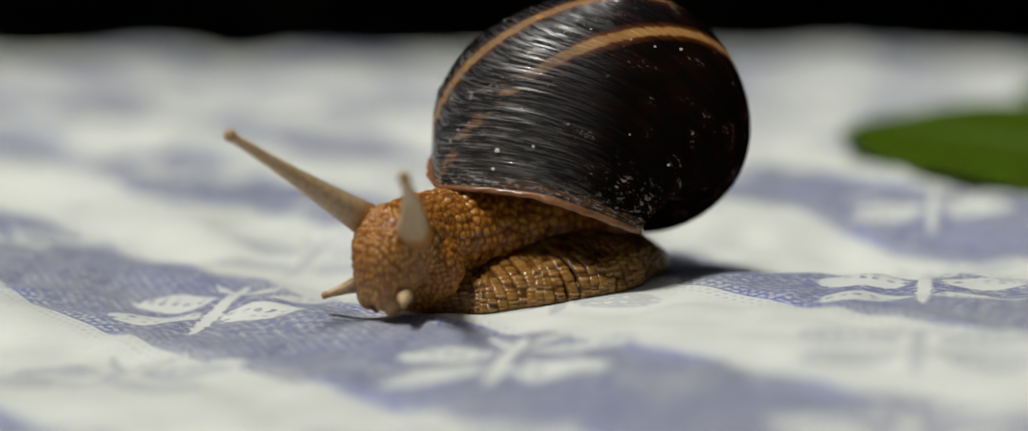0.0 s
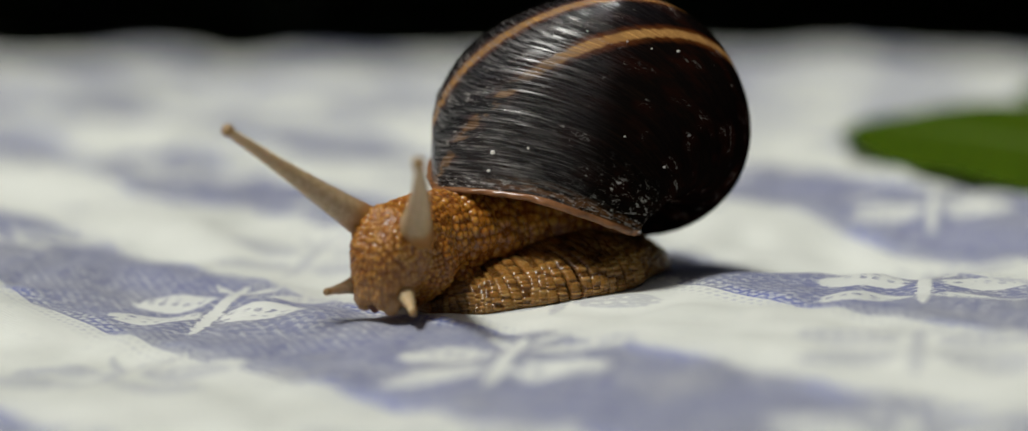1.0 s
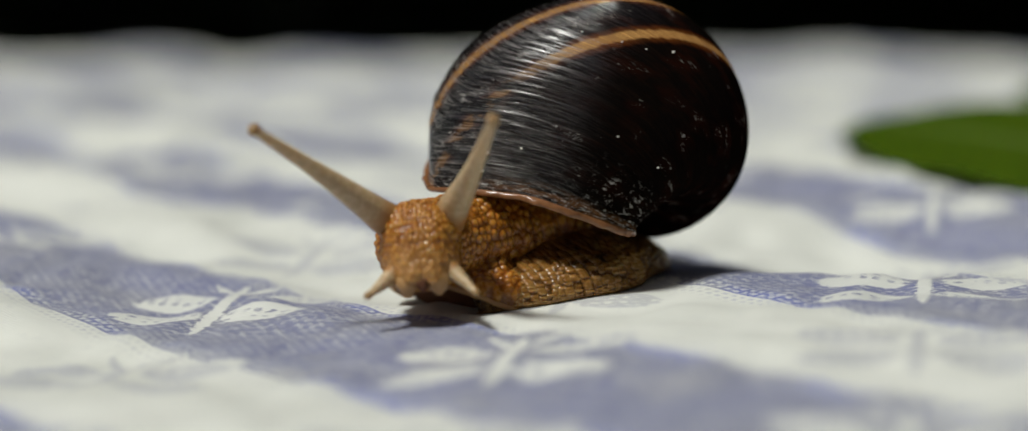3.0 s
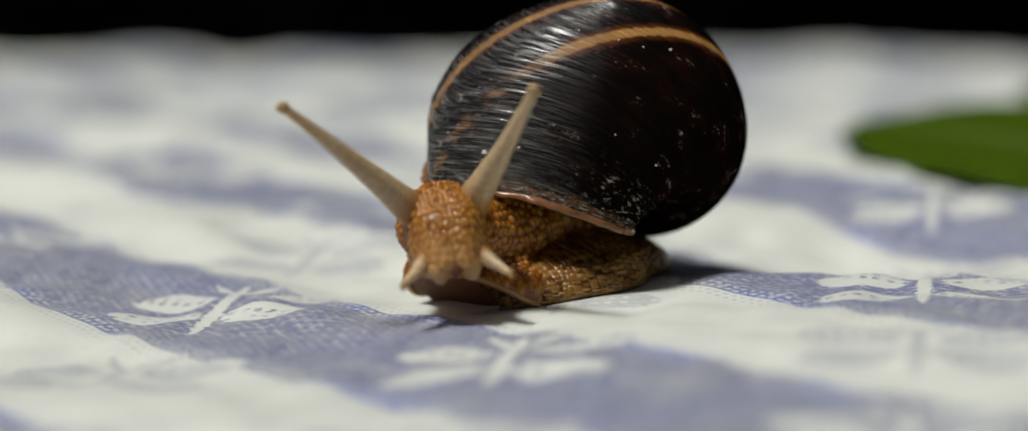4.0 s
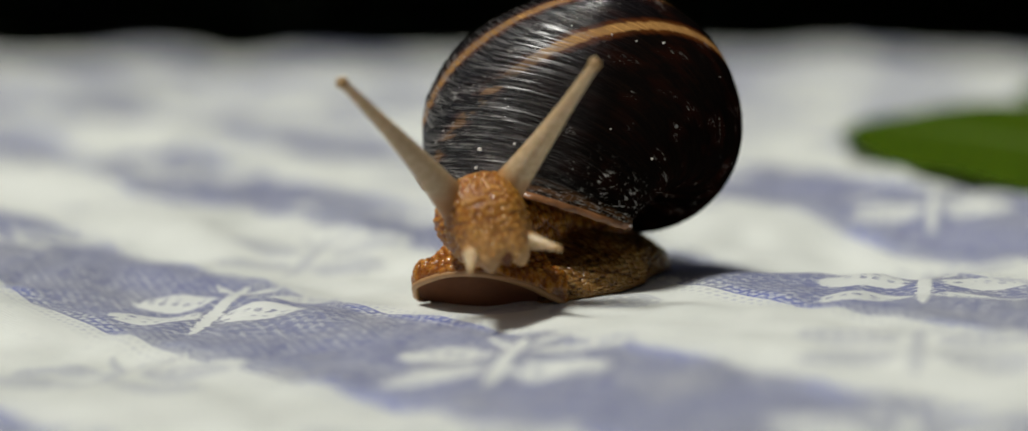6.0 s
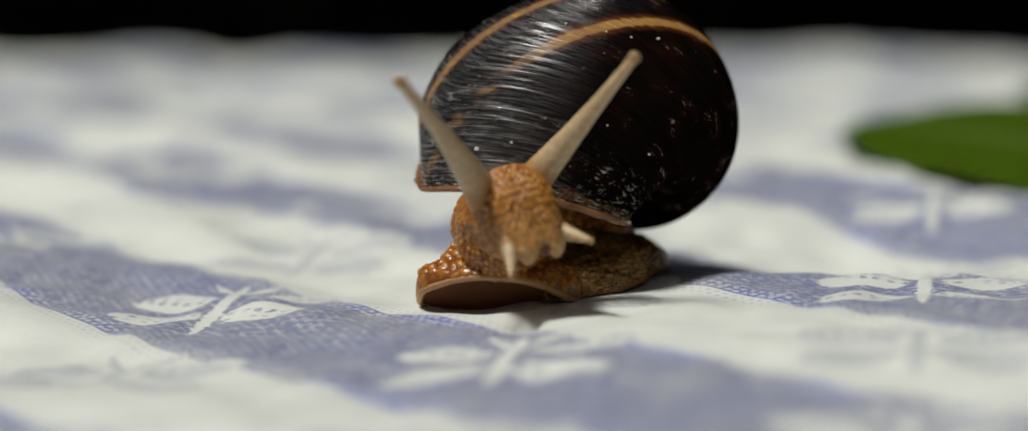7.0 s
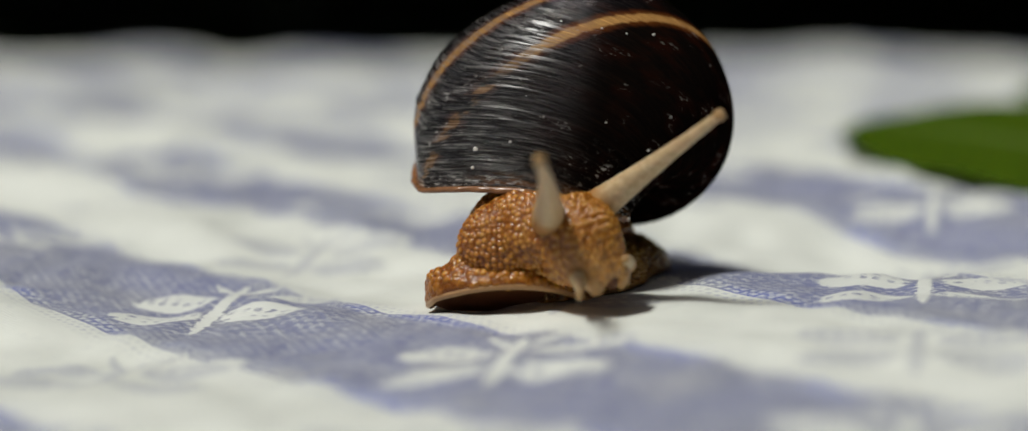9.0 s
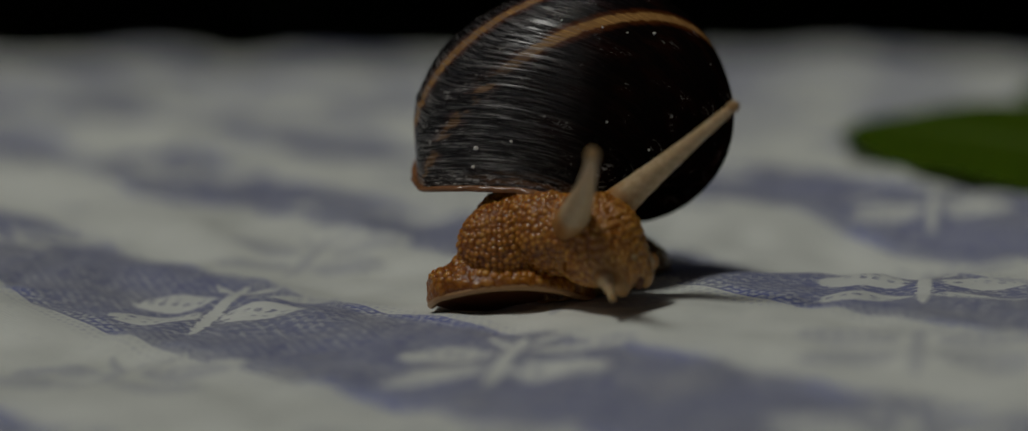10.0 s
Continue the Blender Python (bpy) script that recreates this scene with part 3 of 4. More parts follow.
def build_foot(snail):
    """The hind foot: a tapering wedge with a flared, furrowed skirt."""
    sx = np.array([19.4, 17.9, 14.5, 9.5, 5.2, 3.6])
    sy = np.array([25.2, 23.8, 20.5, 15.5, 11.4, 10.4])
    half = np.array([0.15, 2.5, 5.9, 8.2, 8.0, 6.6])
    high = np.array([1.2, 3.4, 5.4, 6.8, 6.0, 5.0])
    key = np.array([0, 1, 2, 3, 4, 4.4]) / 4.4
    nu, nv = 380, 190
    t = np.linspace(0, 1, nu)

    def smooth_at(v):
        f = np.interp(t, key, v)
        k = np.ones(31) / 31
        return np.convolve(np.pad(f, 15, mode="edge"), k, "valid")

    X, Y, W, H = smooth_at(sx), smooth_at(sy), smooth_at(half), smooth_at(high)
    W = W * np.clip(t / 0.03, 0.05, 1) ** 0.5
    tx, ty = np.gradient(X), np.gradient(Y)
    l = np.hypot(tx, ty)
    nx, ny = -ty / l, tx / l
    # section: from one rim over the top to the other
    pw = np.array([1.0, 1.04, 1.03, 0.99, 0.93, 0.82, 0.66, 0.45, 0.0])
    ph = np.array([0.0, 0.08, 0.18, 0.32, 0.46, 0.58, 0.68, 0.78, 0.9])
    s = np.linspace(0, 1, nv // 2)
    k = np.linspace(0, 1, 9)
    wprof, hprof = np.interp(s, k, pw), np.interp(s, k, ph)
    wprof, hprof = (np.convolve(np.pad(f, 4, mode="edge"), np.ones(9) / 9, "valid") for f in (wprof, hprof))
    side = np.concatenate([wprof, -wprof[::-1]])
    up = np.concatenate([hprof, hprof[::-1]])
    p = np.stack([X[:, None] + nx[:, None] * W[:, None] * side, Y[:, None] + ny[:, None] * W[:, None] * side,
                  H[:, None] * up + np.zeros_like(X)[:, None]], -1).reshape(-1, 3)
    n = grid_normals(p, nu, nv, False)
    if np.mean(n[:, 2]) < 0:
        n = -n
    arc = np.repeat(np.cumsum(l), nv)
    rise = np.tile(np.minimum(np.linspace(0, 1, nv), np.linspace(1, 0, nv)) * 26, nu)
    lean = arc + 0.16 * rise + 0.22 * np.sin(rise * 1.1 + arc * 0.7) + 0.15 * np.sin(arc * 2.3)
    col = lean / 1.35
    pleat = 1 - np.clip(np.abs((col % 1.0) - 0.5) * 2, 0, 1) ** 5
    shift = np.floor(col)
    small = tubercles(np.stack([col * 1.15, 3.2 * np.log(1 + rise / 2.6) + 0.5 * rise + 0.37 * shift, np.tile(side > 0, nu) * 9.0 + 0.2 * shift], -1), 1.0, 5)
    low = np.clip(1 - rise / 9.0, 0, 1)
    r = small * (1 - 0.8 * np.clip(low * 1.6, 0.08, 1) * (1 - pleat))
    r = np.clip(r, 0, 1) ** 0.6
    rim = np.clip((rise - 0.7) / 0.5, 0, 1)
    r = r * rim + 0.62 * (1 - rim)
    p = p + n * (0.30 * (r - 0.5) + 0.24 * low * (pleat - 0.5) * rim)[:, None]
    p[:, 2] += cloth_height(p[:, 0], p[:, 1]) + 0.1
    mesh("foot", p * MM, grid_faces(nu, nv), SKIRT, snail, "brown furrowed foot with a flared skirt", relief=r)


# the front half of the foot: its line on the cloth when stretched and when gathered, half-widths and heights
STRETCHED = [(9.5, 15.5), (5.2, 11.4), (1.0, 9.2), (-4.0, 7.6), (-8.0, 6.4), (-11.5, 5.4)]
GATHERED = [(9.5, 15.5), (6.4, 12.3), (3.8, 9.9), (2.0, 8.2), (0.8, 7.0), (0.0, 6.0)]
FOLD_HALF = [8.4, 8.5, 7.9, 7.0, 5.9, 4.0]
FOLD_HIGH = [6.8, 6.5, 5.8, 5.0, 4.2, 3.0]
FOLD_COUNT = 27


def build_skirt_folds(snail):
    """Upright folds of the skirt, side by side along the front half of the foot; local y runs along the foot."""
    folds = []
    nv, na = 150, 15
    a = np.linspace(-1, 1, na)
    g = np.linspace(0, 1, nv // 2)
    k = np.linspace(0, 1, 9)
    wprof = np.interp(g, k, [1.0, 1.05, 1.04, 1.0, 0.94, 0.84, 0.68, 0.46, 0.0])
    hprof = np.interp(g, k, [0.0, 0.08, 0.18, 0.32, 0.46, 0.58, 0.68, 0.78, 0.9])
    wprof, hprof = (np.convolve(np.pad(f, 4, mode="edge"), np.ones(9) / 9, "valid") for f in (wprof, hprof))
    side, up = np.concatenate([wprof, -wprof[::-1]]), np.concatenate([hprof, hprof[::-1]])
    rise = np.tile(np.minimum(np.linspace(0, 1, nv), np.linspace(1, 0, nv)) * 26, na)
    for i in range(FOLD_COUNT):
        f = i / (FOLD_COUNT - 1) * (len(FOLD_HALF) - 1)
        w, h = np.interp(f, range(len(FOLD_HALF)), FOLD_HALF), np.interp(f, range(len(FOLD_HIGH)), FOLD_HIGH)
        tuck = 1 - 0.055 * np.abs(a) ** 4
        lean = 0.35 * np.sin(np.linspace(0, 7, nv) + i)
        p = np.stack([tuck[:, None] * side * w, a[:, None] * 0.86 + lean, tuck[:, None] * up * h], -1).reshape(-1, 3)
        n = grid_normals(p, na, nv, False)
        if np.mean(n[:, 2]) < 0:
            n = -n
        q = np.stack([np.repeat(a, nv) * 0.34 + 0.5 + 7 * i, 2.8 * np.log(1 + rise / 2.2) + 0.7 * rise + 2.37 * i, np.tile(side > 0, na) * 9.0], -1)
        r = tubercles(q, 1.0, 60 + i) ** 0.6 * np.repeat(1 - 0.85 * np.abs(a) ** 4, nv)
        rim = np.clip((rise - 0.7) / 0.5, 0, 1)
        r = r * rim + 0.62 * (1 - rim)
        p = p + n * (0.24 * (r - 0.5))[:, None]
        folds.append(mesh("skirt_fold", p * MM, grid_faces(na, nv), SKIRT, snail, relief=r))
    return folds


def fold_pose(i, gather):
    """Where the i-th fold stands when the foot is gathered by 0 to 1."""
    line = [Vector(p).lerp(Vector(q), gather) for p, q in zip(STRETCHED, GATHERED)]
    f = i / (FOLD_COUNT - 1) * (len(line) - 1)

    def at(v):
        v = min(max(v, 0.0), len(line) - 1.0)
        j = min(int(v), len(line) - 2)
        return line[j].lerp(line[j + 1], v - j)

    p = (at(f - 0.35) + at(f) + at(f + 0.35)) / 3
    d = at(f + 0.6) - at(f - 0.6)
    yaw = math.atan2(d.x, -d.y)
    half = float(np.interp(f, range(len(FOLD_HALF)), FOLD_HALF))
    # the rim on the open side rests on the cloth
    nx, ny = p.x + half * math.cos(yaw), p.y + half * math.sin(yaw)
    z = float(cloth_height(np.array([nx]), np.array([ny]))[0])
    return pose(p.x * MM, p.y * MM, (z + 0.05) * MM, 0, 0, math.degrees(yaw))


def build_foot_front(snail):
    """The front of the foot: a rounded hood whose rim lifts off the cloth; local -y is forward."""
    nu, nv = 120, 260
    g = np.linspace(0, 1, nu)
    th = np.linspace(-radians(118), radians(118), nv)
    # plan of the rim, a little uneven, and how far it is lifted
    wide = 9.8 * (1 + 0.025 * np.sin(th * 5 + 0.6) + 0.015 * np.sin(th * 11))
    rx, ry = wide * np.sin(th), -6.6 * np.cos(th) + 1.2
    lift = 3.3 * np.clip(np.cos(th * 0.86), 0, 1) ** 1.6
    # side view: a rounded skirt, a waist above it, then the neck
    k = [0, 0.08, 0.2, 0.32, 0.42, 0.55, 0.75, 1.0]
    draw = np.interp(g, k, [0.965, 1.0, 1.0, 0.99, 0.93, 0.76, 0.63, 0.50])
    high = np.interp(g, k, [0.0, 0.5, 2.0, 3.4, 4.2, 4.7, 6.0, 8.2])
    slope = np.interp(g, k, [0.965, 1.0, 0.985, 0.94, 0.86, 0.76, 0.64, 0.50])
    rise = np.interp(g, k, [0.0, 0.5, 1.2, 2.0, 2.8, 4.0, 6.0, 8.2])
    draw, high, slope, rise = (np.convolve(np.pad(f, 7, mode="edge"), np.ones(15) / 15, "valid") for f in (draw, high, slope, rise))
    # the corners are thick, the middle slopes straight up to the neck
    corner = np.abs(np.sin(th)) ** 4
    draw = draw[:, None] * corner + slope[:, None] * (1 - corner)
    high = high[:, None] * corner + rise[:, None] * (1 - corner)
    p = np.stack([rx * draw, 2.6 + (ry - 2.6) * draw, high + lift * (1 - 0.6 * g[:, None])], -1).reshape(-1, 3)
    n = grid_normals(p, nu, nv, False)
    if np.sum(n * (p - (0, 2, 3))) < 0:
        n = -n
    r = tubercles(p * (1, 1, 0.8), 0.86, 11)
    small = tubercles(np.stack([np.tile(th * 6.6, nu), p[:, 2] * 0.45, 0 * p[:, 0]], -1), 0.8, 12)
    low = np.repeat(np.clip(1 - g / 0.34, 0, 1) ** 0.6, nv)
    r = r * (1 - low) + small * low
    edge = np.repeat(np.clip(g / 0.07, 0, 1), nv)
    r = r * edge + 0.6 * (1 - edge)
    outer = p + n * ((0.30 - 0.08 * low) * (r - 0.5) * edge)[:, None]
    # the sole: from the rim back under the foot
    rim = p.reshape(nu, nv, 3)[0]
    ns = 40
    e = np.linspace(0, 1, ns)[:, None, None]
    under = np.stack([rx * 0.72, np.maximum(ry, -6.6) * 0.2 + 2.2, np.full(nv, -0.4)], -1)
    sole = rim * (1 - e) + under * e
    sole[..., 2] += (np.sin(e[..., 0] * math.pi) * 0.35) * lift
    sole = sole.reshape(-1, 3)
    c = nu * nv
    f1, f2 = grid_faces(nu, nv), grid_faces(ns, nv)
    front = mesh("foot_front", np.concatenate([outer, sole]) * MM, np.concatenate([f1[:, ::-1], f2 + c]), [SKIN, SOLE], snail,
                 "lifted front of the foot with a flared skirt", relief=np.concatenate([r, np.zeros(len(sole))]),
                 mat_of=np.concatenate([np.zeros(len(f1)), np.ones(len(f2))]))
    # rolled rim
    q = np.linspace(0, 2 * math.pi, 10, endpoint=False)
    out = np.stack([np.sin(th), -np.cos(th), 0 * th], -1)
    thick = 0.42 * np.clip(np.minimum(th + 2.06, 2.06 - th) / 0.4, 0.2, 1)
    ring = rim[:, None] + thick[:, None, None] * (out[:, None] * np.cos(q)[None, :, None] + np.array([0, 0, 1.0]) * np.sin(q)[None, :, None])
    ring = ring - out[:, None] * 0.25
    mesh("rim", ring.reshape(-1, 3) * MM, grid_faces(nv, 10, True), SOLE_RIM, front, "smooth pale brown rim of the foot")
    return front


SOLE_RIM = plain("foot_rim", (0.40, 0.22, 0.09), 0.4, 0.25, 800)
LOBE = plain("mouth_lobe", (0.46, 0.26, 0.10), 0.4, 0.25, 900)


def build_head(snail):
    nu, nv = 170, 260
    th = np.linspace(0.03, math.pi - 0.03, nu)
    ph = np.linspace(0, 2 * math.pi, nv, endpoint=False)
    T, P = np.meshgrid(th, ph, indexing="ij")
    x, y, z = np.sin(T) * np.cos(P), -np.cos(T), np.sin(T) * np.sin(P)
    f = np.clip(-y, 0, 1)
    k = 1 / (np.abs(x) ** 2.7 + np.abs(y) ** 2.7 + np.abs(z) ** 2.7) ** (1 / 2.7)
    x, y, z = x * k * (1 - 0.10 * z), y * k, z * k
    z = np.where(z > 0, z * (1 - 0.26 * f ** 1.5) * (1 - 0.22 * np.clip(y, 0, 1)), z)
    p = np.stack([4.6 * x * (1 - 0.20 * f), 5.2 * y - 0.7 * f * np.clip(-z + 0.2, 0, 1), 5.2 * z * (1 - 0.08 * f) - 0.7 * f], -1).reshape(-1, 3)
    # two lip lobes and the mouth between them
    for cx in (-1.5, 1.5):
        d = np.linalg.norm((p - (cx, -4.6, -3.6)) / (1.5, 1.8, 1.6), axis=1)
        p[:, 1] -= 0.9 * np.exp(-d ** 2)
        p[:, 2] -= 0.9 * np.exp(-d ** 2)
    n = grid_normals(p, nu, nv, True)
    if np.sum(n * p) < 0:
        n = -n
    low = np.clip((0.6 - p[:, 2]) / 3.0, 0, 1) * np.clip(-p[:, 1] / 3.0, 0, 1)
    r = tubercles(p * (1, 1, 0.6), 0.56, 21)
    p = p + n * ((0.25 - 0.06 * low) * (r - 0.5))[:, None]
    r = r * (1 - 0.25 * low) + 0.16 * low
    face = np.clip((0.2 - p[:, 2]) / 3.0, 0, 1) * np.clip((-1.5 - p[:, 1]) / 2.2, 0, 1)
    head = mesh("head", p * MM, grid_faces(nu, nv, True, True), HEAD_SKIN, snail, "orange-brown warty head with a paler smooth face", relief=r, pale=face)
    for side in (-1, 1):
        lobe = lump("mouth_lobe", head, (1.25, 1.2, 1.6), 0.7, 23 + side, "pale smooth lobe beside the mouth", (60, 40), 0.05, mat=LOBE)
        lobe.location = Vector((1.75 * side, -4.35, -4.35)) * MM
    gap = lump("mouth", head, (0.75, 0.6, 1.0), 0.9, 29, "dark slit of the mouth", (40, 30), 0.02, mat=SOLE)
    gap.location = Vector((0.0, -5.15, -4.5)) * MM
    return head


def build_tentacle(name, head, length, base, tip, knob, label):
    nu, nv = 80, 28
    t = np.linspace(-0.10, 1, nu)
    r = tip + (base - tip) * np.clip(1 - t, 0, 1.1) ** 1.5
    z = t * length
    end = np.sqrt(np.clip(1 - ((z - (length - knob)) / knob) ** 2, 0, 1)) * knob
    r = np.where(z > length - 2 * knob, np.maximum(np.where(z < length - knob, r, 0), end), r)
    a = np.linspace(0, 2 * math.pi, nv, endpoint=False)
    bend = 0.018 * length * np.sin(np.clip(t, 0, 1) * math.pi)
    p = np.stack([r[:, None] * np.cos(a) + bend[:, None], r[:, None] * np.sin(a), z[:, None] + 0 * a], -1).reshape(-1, 3)
    rel = np.repeat(np.clip((z - (length - 2.6 * knob)) / knob, 0, 1) * 0.87 + 0.1 * np.clip(t / 0.16, 0, 1), nv)
    n = grid_normals(p, nu, nv, True)
    q = tubercles(p * (1, 1, 0.6), 0.42, 7)
    p = p + n * (-0.05 * (q - 0.5))[:, None]
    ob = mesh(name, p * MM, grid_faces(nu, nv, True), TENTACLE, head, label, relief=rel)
    return ob


# poses of the head: seconds, mm, degrees
HEAD = [
    (0, -13.58, -0.54, 7.44, 25.2, 5.4, -36.8),
    (0.5, -13.89, -0.57, 7.49, 24.5, 6.0, -33.4),
    (1, -13.87, -0.61, 7.40, 21.3, 4.3, -28.4),
    (1.5, -13.32, -0.68, 7.03, 10.9, 1.0, -19.6),
    (2, -12.60, -0.81, 6.87, -3.6, -1.4, -7.4),
    (2.5, -11.78, -0.97, 7.21, -12.2, -2.6, -1.4),
    (4, -7.72, -1.43, 9.45, -13.2, -6.1, 9.5),
    (4.5, -6.44, -1.61, 10.03, -12.9, -6.5, 10.8),
    (5, -5.72, -1.86, 10.40, -12.5, -7.3, 11.6),
    (5.5, -4.57, -2.11, 10.65, -10.3, -9.2, 13.5),
    (7, 0.17, -2.59, 12.05, -11.2, -9.5, 26.1),
    (7.5, 1.96, -2.52, 11.39, -6.7, -8.9, 30.8),
    (8, 3.76, -2.31, 10.57, -3.2, -8.3, 35.3),
    (8.5, 5.86, -2.11, 9.10, -3.9, -9.2, 33.7),
    (9, 7.33, -1.80, 8.75, -4.9, -7.0, 34.4),
    (9.5, 8.67, -1.56, 8.60, -3.8, -7.3, 37.9),
    (10, 9.73, -1.47, 8.69, -3.5, -9.3, 40.9),
]
# directions of the tentacles on the head
LEFT_EYE = [
    (0, -0.343, -0.490, 0.801),
    (0.5, -0.413, -0.443, 0.796),
    (1, -0.462, -0.459, 0.759),
    (1.5, -0.598, -0.471, 0.648),
    (2, -0.691, -0.460, 0.558),
    (2.5, -0.682, -0.538, 0.496),
    (4, -0.667, -0.410, 0.622),
    (4.5, -0.636, -0.390, 0.666),
    (5, -0.594, -0.368, 0.715),
    (5.5, -0.562, -0.366, 0.742),
    (7, -0.522, -0.503, 0.689),
    (7.5, -0.522, -0.563, 0.640),
    (8, -0.535, -0.566, 0.627),
    (8.5, -0.450, -0.673, 0.587),
    (9, -0.502, -0.739, 0.449),
    (9.5, -0.474, -0.714, 0.515),
    (10, -0.427, -0.740, 0.519)
]
RIGHT_EYE = [
    (0, 0.491, -0.435, 0.755),
    (0.5, 0.461, -0.427, 0.778),
    (1, 0.423, -0.472, 0.773),
    (1.5, 0.351, -0.633, 0.690),
    (2, 0.272, -0.780, 0.564),
    (2.5, 0.268, -0.847, 0.459),
    (4, 0.341, -0.772, 0.536),
    (4.5, 0.377, -0.736, 0.563),
    (5, 0.414, -0.710, 0.569),
    (5.5, 0.478, -0.647, 0.595),
    (7, 0.477, -0.677, 0.561),
    (7.5, 0.384, -0.713, 0.586),
    (8, 0.406, -0.697, 0.590),
    (8.5, 0.464, -0.700, 0.543),
    (9, 0.388, -0.781, 0.489),
    (9.5, 0.268, -0.818, 0.508),
    (10, 0.327, -0.769, 0.550)
]
LEFT_FEELER = [
    (0, -0.531, -0.846, 0.048),
    (0.5, -0.253, -0.932, 0.260),
    (1, -0.261, -0.920, 0.294),
    (1.5, -0.366, -0.921, 0.132),
    (2, -0.575, -0.802, -0.161),
    (2.5, -0.653, -0.614, -0.443),
    (4, -0.648, -0.561, -0.516),
    (4.5, -0.629, -0.546, -0.554),
    (5, -0.458, -0.764, -0.454),
    (5.5, -0.308, -0.884, -0.353),
    (7, -0.378, -0.595, -0.709),
    (7.5, -0.205, -0.586, -0.784),
    (8, -0.448, -0.562, -0.695),
    (8.5, -0.533, -0.603, -0.594),
    (9, -0.556, -0.764, -0.327),
    (9.5, -0.588, -0.746, -0.314),
    (10, -0.540, -0.784, -0.306)
]
RIGHT_FEELER = [
    (0, 0.617, -0.685, 0.387),
    (0.5, 0.641, -0.695, 0.326),
    (1, 0.662, -0.748, 0.057),
    (1.5, 0.592, -0.770, -0.238),
    (2, 0.527, -0.652, -0.546),
    (2.5, 0.556, -0.573, -0.601),
    (4, 0.542, -0.633, -0.552),
    (4.5, 0.527, -0.724, -0.445),
    (5, 0.428, -0.815, -0.391),
    (5.5, 0.493, -0.803, -0.334),
    (7, 0.272, -0.906, -0.324),
    (7.5, -0.039, -0.953, -0.299),
    (8, -0.117, -0.976, -0.184),
    (8.5, -0.369, -0.910, 0.189),
    (9, -0.568, -0.765, 0.303),
    (9.5, -0.735, -0.562, 0.381),
    (10, -0.847, -0.365, 0.387)
]
# the shell's shift and turn about its middle
SHELL = [
    (0, 0.00, -0.00, -0.00, -0.00, -0.00, -0.00),
    (0.5, -0.08, -0.13, -0.12, -0.10, -0.05, -0.96),
    (1, -0.12, -0.23, -0.25, -0.26, -0.21, -2.19),
    (1.5, -0.18, -0.32, -0.37, -0.58, -0.18, -2.92),
    (2, -0.27, -0.41, -0.40, -0.80, -0.30, -3.54),
    (2.5, -0.36, -0.50, -0.41, -0.95, -0.22, -3.99),
    (4, -0.71, -0.75, -0.25, -1.35, -1.00, -4.50),
    (4.5, -0.76, -0.82, -0.10, -1.46, -1.09, -4.31),
    (5, -0.93, -0.87, -0.13, -1.61, -1.33, -4.17),
    (5.5, -1.10, -0.89, 0.03, -1.78, -1.70, -4.28),
    (7, -1.70, -0.88, 0.45, -2.31, -3.52, -3.90),
    (7.5, -1.90, -0.87, 0.54, -2.46, -3.93, -3.24),
    (8, -2.07, -0.93, 0.65, -2.19, -4.28, -2.74),
    (8.5, -2.15, -0.96, 0.78, -1.98, -4.49, -2.44),
    (9, -2.23, -0.97, 0.81, -1.76, -4.59, -1.96),
    (9.5, -2.21, -1.00, 0.90, -1.38, -4.40, -1.65),
    (10, -2.22, -1.05, 1.03, -1.04, -4.49, -1.65),
]
# the front of the foot: seconds, x, y, dip, turn
FRONT = [(0, -9.4, 9.6, 8, -52), (1, -9.4, 9.6, 8, -50), (2, -9.0, 8.8, 4, -46), (2.5, -8.2, 8.0, 0, -42), (4, -5.2, 6.8, -12, -34),
         (4.5, -4.6, 6.6, -14, -31), (5.5, -3.7, 6.0, -14, -24), (7, -2.1, 4.2, -12, -8), (7.5, -1.5, 3.6, -9, -4), (8.5, -0.8, 3.2, -4, 2), (10, -0.4, 3.1, -2, 4)]
# the chest under the head: seconds, and its drop below the head
CHEST = [(0, 3.2), (2.5, 1.6), (4, 0.6), (5.5, 0.6), (7, 1.2), (8, 2.0), (9, 2.4), (10, 2.4)]
ROOT = Vector((3.5, 18.0, 6.6))
BASES = [(-3.6, 0, 3.2), (3.6, 0, 3.2), (-3.4, -3.6, -3.4), (3.4, -3.6, -3.4)]
NECK = [(0.0, 5.6, 5.4), (0.16, 5.8, 5.6), (0.32, 6.0, 6.0), (0.48, 5.6, 6.3), (0.63, 5.1, 6.1), (0.78, 4.7, 5.8), (0.9, 4.5, 5.4)]


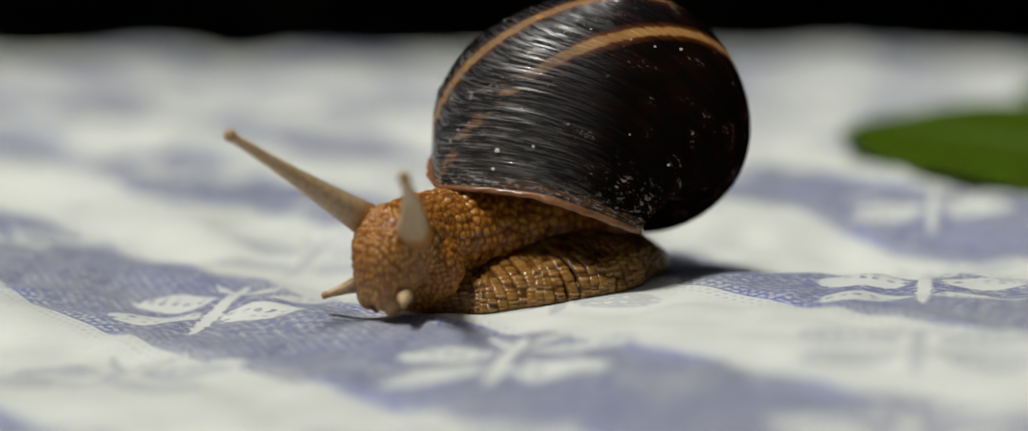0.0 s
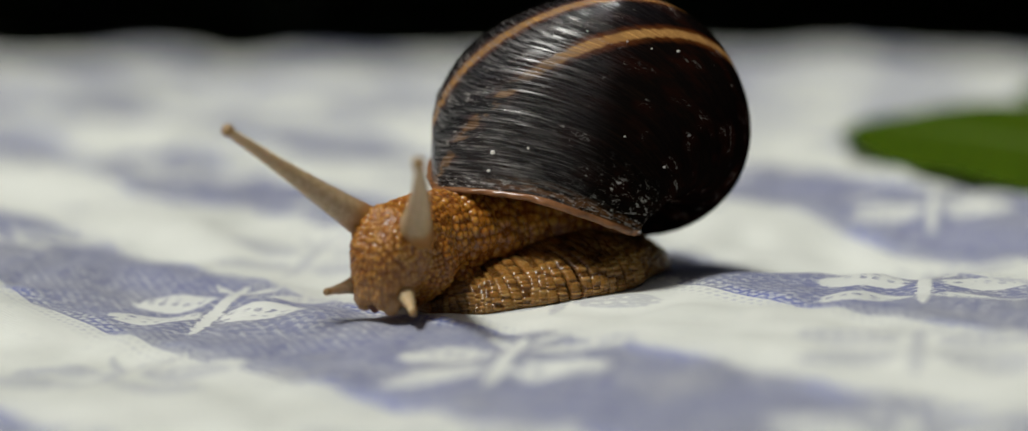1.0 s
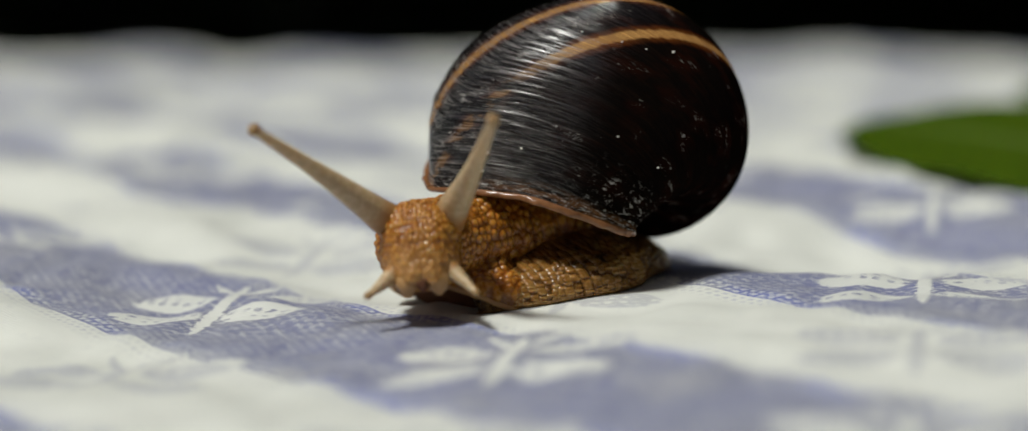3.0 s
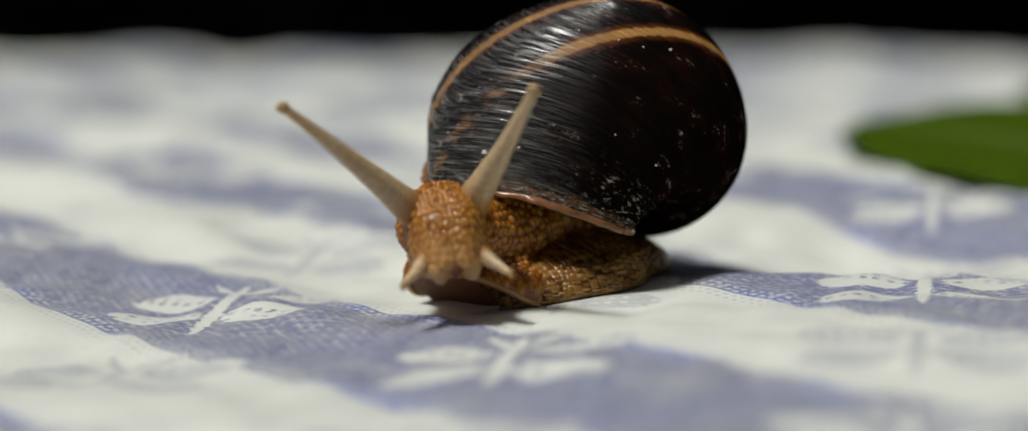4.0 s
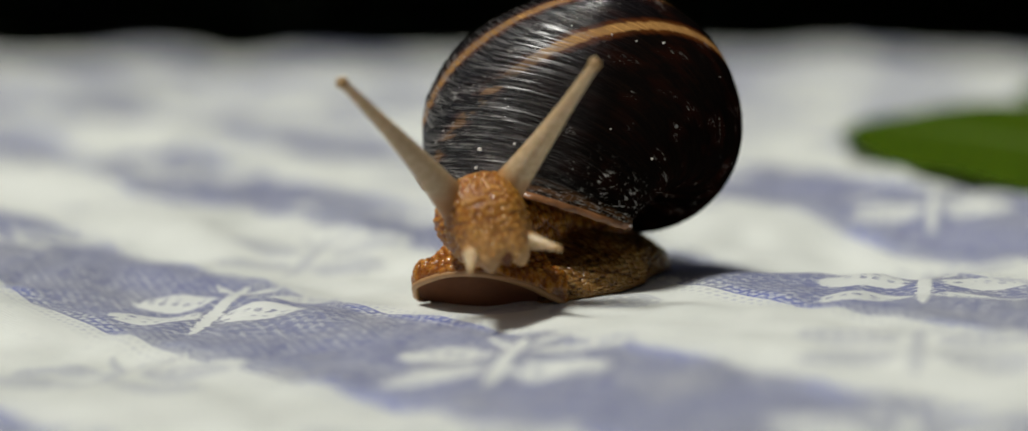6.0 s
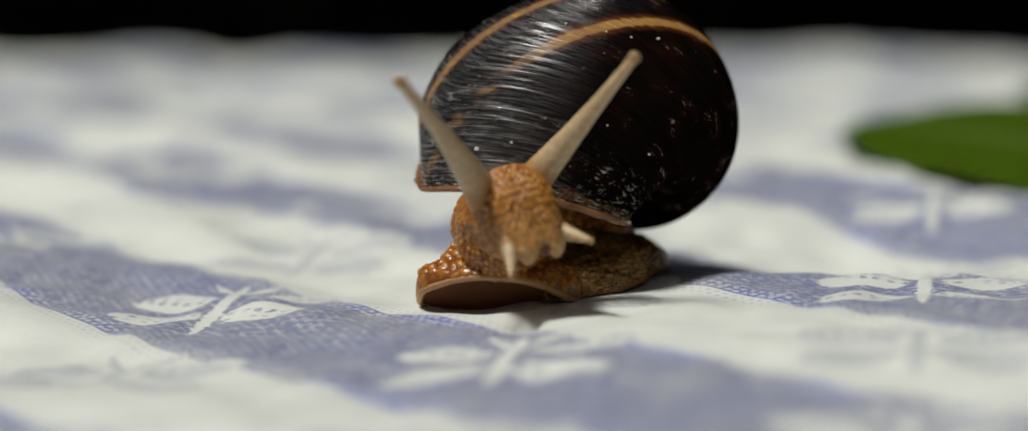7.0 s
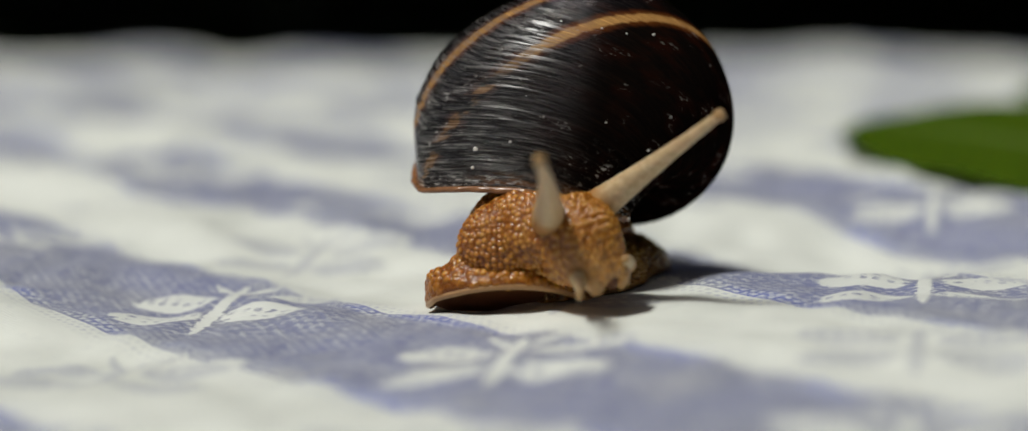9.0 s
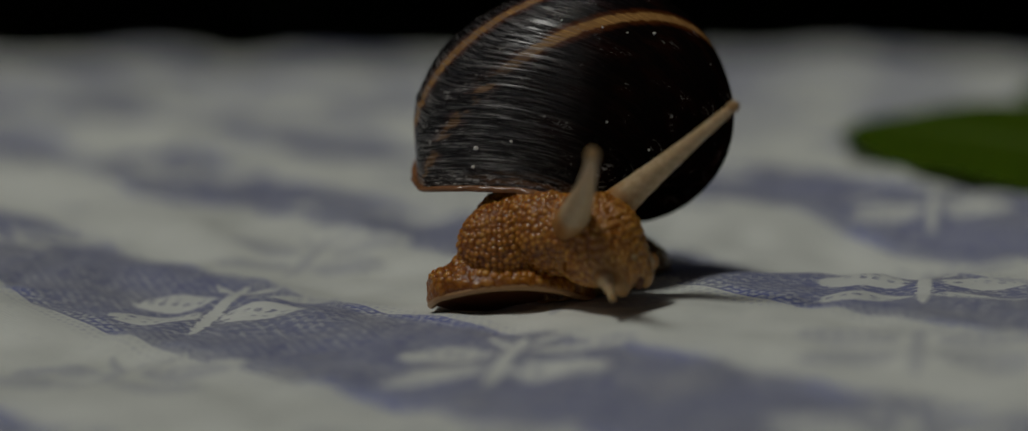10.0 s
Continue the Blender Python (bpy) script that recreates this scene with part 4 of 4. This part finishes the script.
def build_snail():
    snail = tagged(new("snail"), "large brown garden snail crawling on the tablecloth", "snail")
    build_foot(snail)
    moving = {"shell": build_shell(snail), "folds": build_skirt_folds(snail), "front": build_foot_front(snail), "head": build_head(snail)}
    moving["neck"] = [lump("neck_fold", snail, (rx, 5.6, rz), 1.32 - 0.10 * i, 30 + i, height=0.31 - 0.012 * i, lower=0.76 if s >= 0.3 else 1.0) for i, (s, rx, rz) in enumerate(NECK)]
    moving["chest"] = lump("chest", snail, (5.5, 4.6, 5.8), 0.68, 51, height=0.26, lower=0.8)
    moving["throat"] = lump("throat", snail, (6.6, 4.4, 3.9), 0.70, 53, height=0.26, lower=0.15)
    trunk = lump("trunk", snail, (4.4, 7.0, 4.2), 0.9, 52)
    trunk.matrix_world = pose(9.2 * MM, 19.0 * MM, 5.4 * MM, 0, 0, -45)
    h = moving["head"]
    moving["stalks"] = [
        build_tentacle("eye_tentacle", h, 20.2, 1.95, 0.52, 0.72, "long translucent tan eye stalk with a knob"),
        build_tentacle("eye_tentacle", h, 19.2, 1.95, 0.52, 0.72, "long translucent tan eye stalk with a knob"),
        build_tentacle("feeler", h, 4.6, 1.05, 0.38, 0.46, "short pale lower feeler"),
        build_tentacle("feeler", h, 4.8, 1.05, 0.38, 0.46, "short pale lower feeler")]
    return moving


# ---- leaves on the cloth ----
def build_leaf(name, length, width, m, curl, label, wave=0.0):
    leaf = tagged(new(name), label, "leaf")
    leaf.matrix_world = m
    nu, nv = 60, 31
    t = np.linspace(0, 1, nu)
    v = np.linspace(-1, 1, nv)
    w = width * np.sin(np.clip(t, 0, 1) * math.pi) ** 0.5 * (1 - 0.12 * t)
    x = t[:, None] * length + 0 * v
    y = w[:, None] * v
    z = 0.04 * np.abs(y) + curl * np.sin(t * math.pi)[:, None] + wave * np.sin(t * 17)[:, None] * v ** 2
    p = np.stack([x, y, z], -1).reshape(-1, 3)
    uv = np.stack([np.repeat(t, nv), np.tile(v, nu)], -1)
    blade = mesh("blade", p * MM, grid_faces(nu, nv), LEAF, leaf, uv=uv)
    s = blade.modifiers.new("thickness", "SOLIDIFY")
    s.thickness = 0.0003
    a = np.linspace(0, 2 * math.pi, 10, endpoint=False)
    tt = np.linspace(-0.35, 0.97, 40)
    rr = 0.75 * (1 - 0.75 * np.clip(tt, 0, 1))
    zz = np.where(tt > 0, curl * np.sin(np.clip(tt, 0, 1) * math.pi), tt * 2.0)
    ring = np.stack([tt[:, None] * length + 0 * a, rr[:, None] * np.cos(a), zz[:, None] + rr[:, None] * np.sin(a)], -1)
    mesh("stalk", ring.reshape(-1, 3) * MM, grid_faces(40, 10, True), STEM, leaf, "green leaf stalk and midrib")


def build_leaves():
    build_leaf("leaf", 88, 25, pose(0.1102, 0.055, 0.0050, -8.5, -1.8, 123), 1.2, "fresh green pointed leaf lying on the tablecloth", 0.5)
    build_leaf("leaf", 62, 16, pose(0.157, 0.142, 0.004, -10, -6, 172), 2, "dark green leaf lying behind another on the tablecloth", 0.5)


build_setting()
build_cloth()
MOVING = build_snail()
build_leaves()


# ---- what moves ----
def motions():
    walk(MOVING["shell"], [(t, pose(*((Vector(PIVOT) + Vector((x, y, z))) * MM), a, b, c))
                           for t, x, y, z, a, b, c in SHELL])
    walk(MOVING["head"], [(t, pose(x * MM, y * MM, z * MM, a, b, c)) for t, x, y, z, a, b, c in HEAD])
    walk(MOVING["front"], [(t, pose(x * MM, y * MM, (-0.4 - 2.8 * min(max(-(c + 34) / 18, 0.0), 1.0)) * MM, d, 0, c)) for t, x, y, d, c in FRONT])

    rows = []
    for t, x, y, d, c in FRONT:
        at = Vector((x, y, 3.7 - 3.4 * min(max(-(c + 34) / 18, 0.0), 1.0))) + pose(0, 0, 0, 0, 0, c) @ Vector((0, 2.6, 0))
        rows.append((t, pose(*(at * MM), 0, 0, c)))
    walk(MOVING["throat"], rows)

    for i, fold in enumerate(MOVING["folds"]):
        walk(fold, [(t, fold_pose(i, min(max((c + 52) / 26, 0.0), 1.0))) for t, x, y, d, c in FRONT])

    rows = []
    for t, x, y, z, a, b, c in HEAD:
        drop = float(np.interp(t, [r[0] for r in CHEST], [r[1] for r in CHEST]))
        at = Vector((x, y, z)) + Vector((0, 0, -drop)) + pose(0, 0, 0, 0, 0, c) @ Vector((0.2, 4.2, 0))
        late = min(max((t - 5.5) / 2.0, 0.0), 1.0)
        at = at.lerp(Vector((-1.2, 3.3, 6.4)), late)
        rows.append((t, pose(*(at * MM), 0, 0, c * (1 - late))))
    walk(MOVING["chest"], rows)

    def front_at(t):
        ts = [r[0] for r in FRONT]
        late = min(max((t - 5.0) / 2.5, 0.0), 1.0)
        x, y = (float(np.interp(t, ts, [r[k] for r in FRONT])) for k in (1, 2))
        return Vector((x - 4.2 * late, y + 1.2 * late, 6.3 + 0.9 * late))

    for piece, (s, rx, rz) in zip(MOVING["neck"], NECK):
        rows = []
        for t, x, y, z, a, b, c in HEAD:
            end = pose(x, y, z, a, b, c) @ Vector((0, 1.5, -0.3))
            mid = front_at(t)
            p = ROOT * (1 - s) ** 2 + mid * (2 * s * (1 - s)) + end * s * s
            d = (mid - ROOT) * (2 * (1 - s)) + (end - mid) * (2 * s)
            yaw = math.degrees(math.atan2(d.x, -d.y))
            pitch = -math.degrees(math.atan2(d.z, math.hypot(d.x, d.y)))
            rows.append((t, pose(*(p * MM), pitch, 0, yaw)))
        walk(piece, rows)
    for stalk, base, way in zip(MOVING["stalks"], BASES, (LEFT_EYE, RIGHT_EYE, LEFT_FEELER, RIGHT_FEELER)):
        rows = []
        for t, x, y, z in way:
            q = Vector((x, y, z)).to_track_quat("Z", "Y").to_matrix().to_4x4()
            rows.append((t, Matrix.Translation(Vector(base) * MM) @ q))
        walk(stalk, rows)


motions()
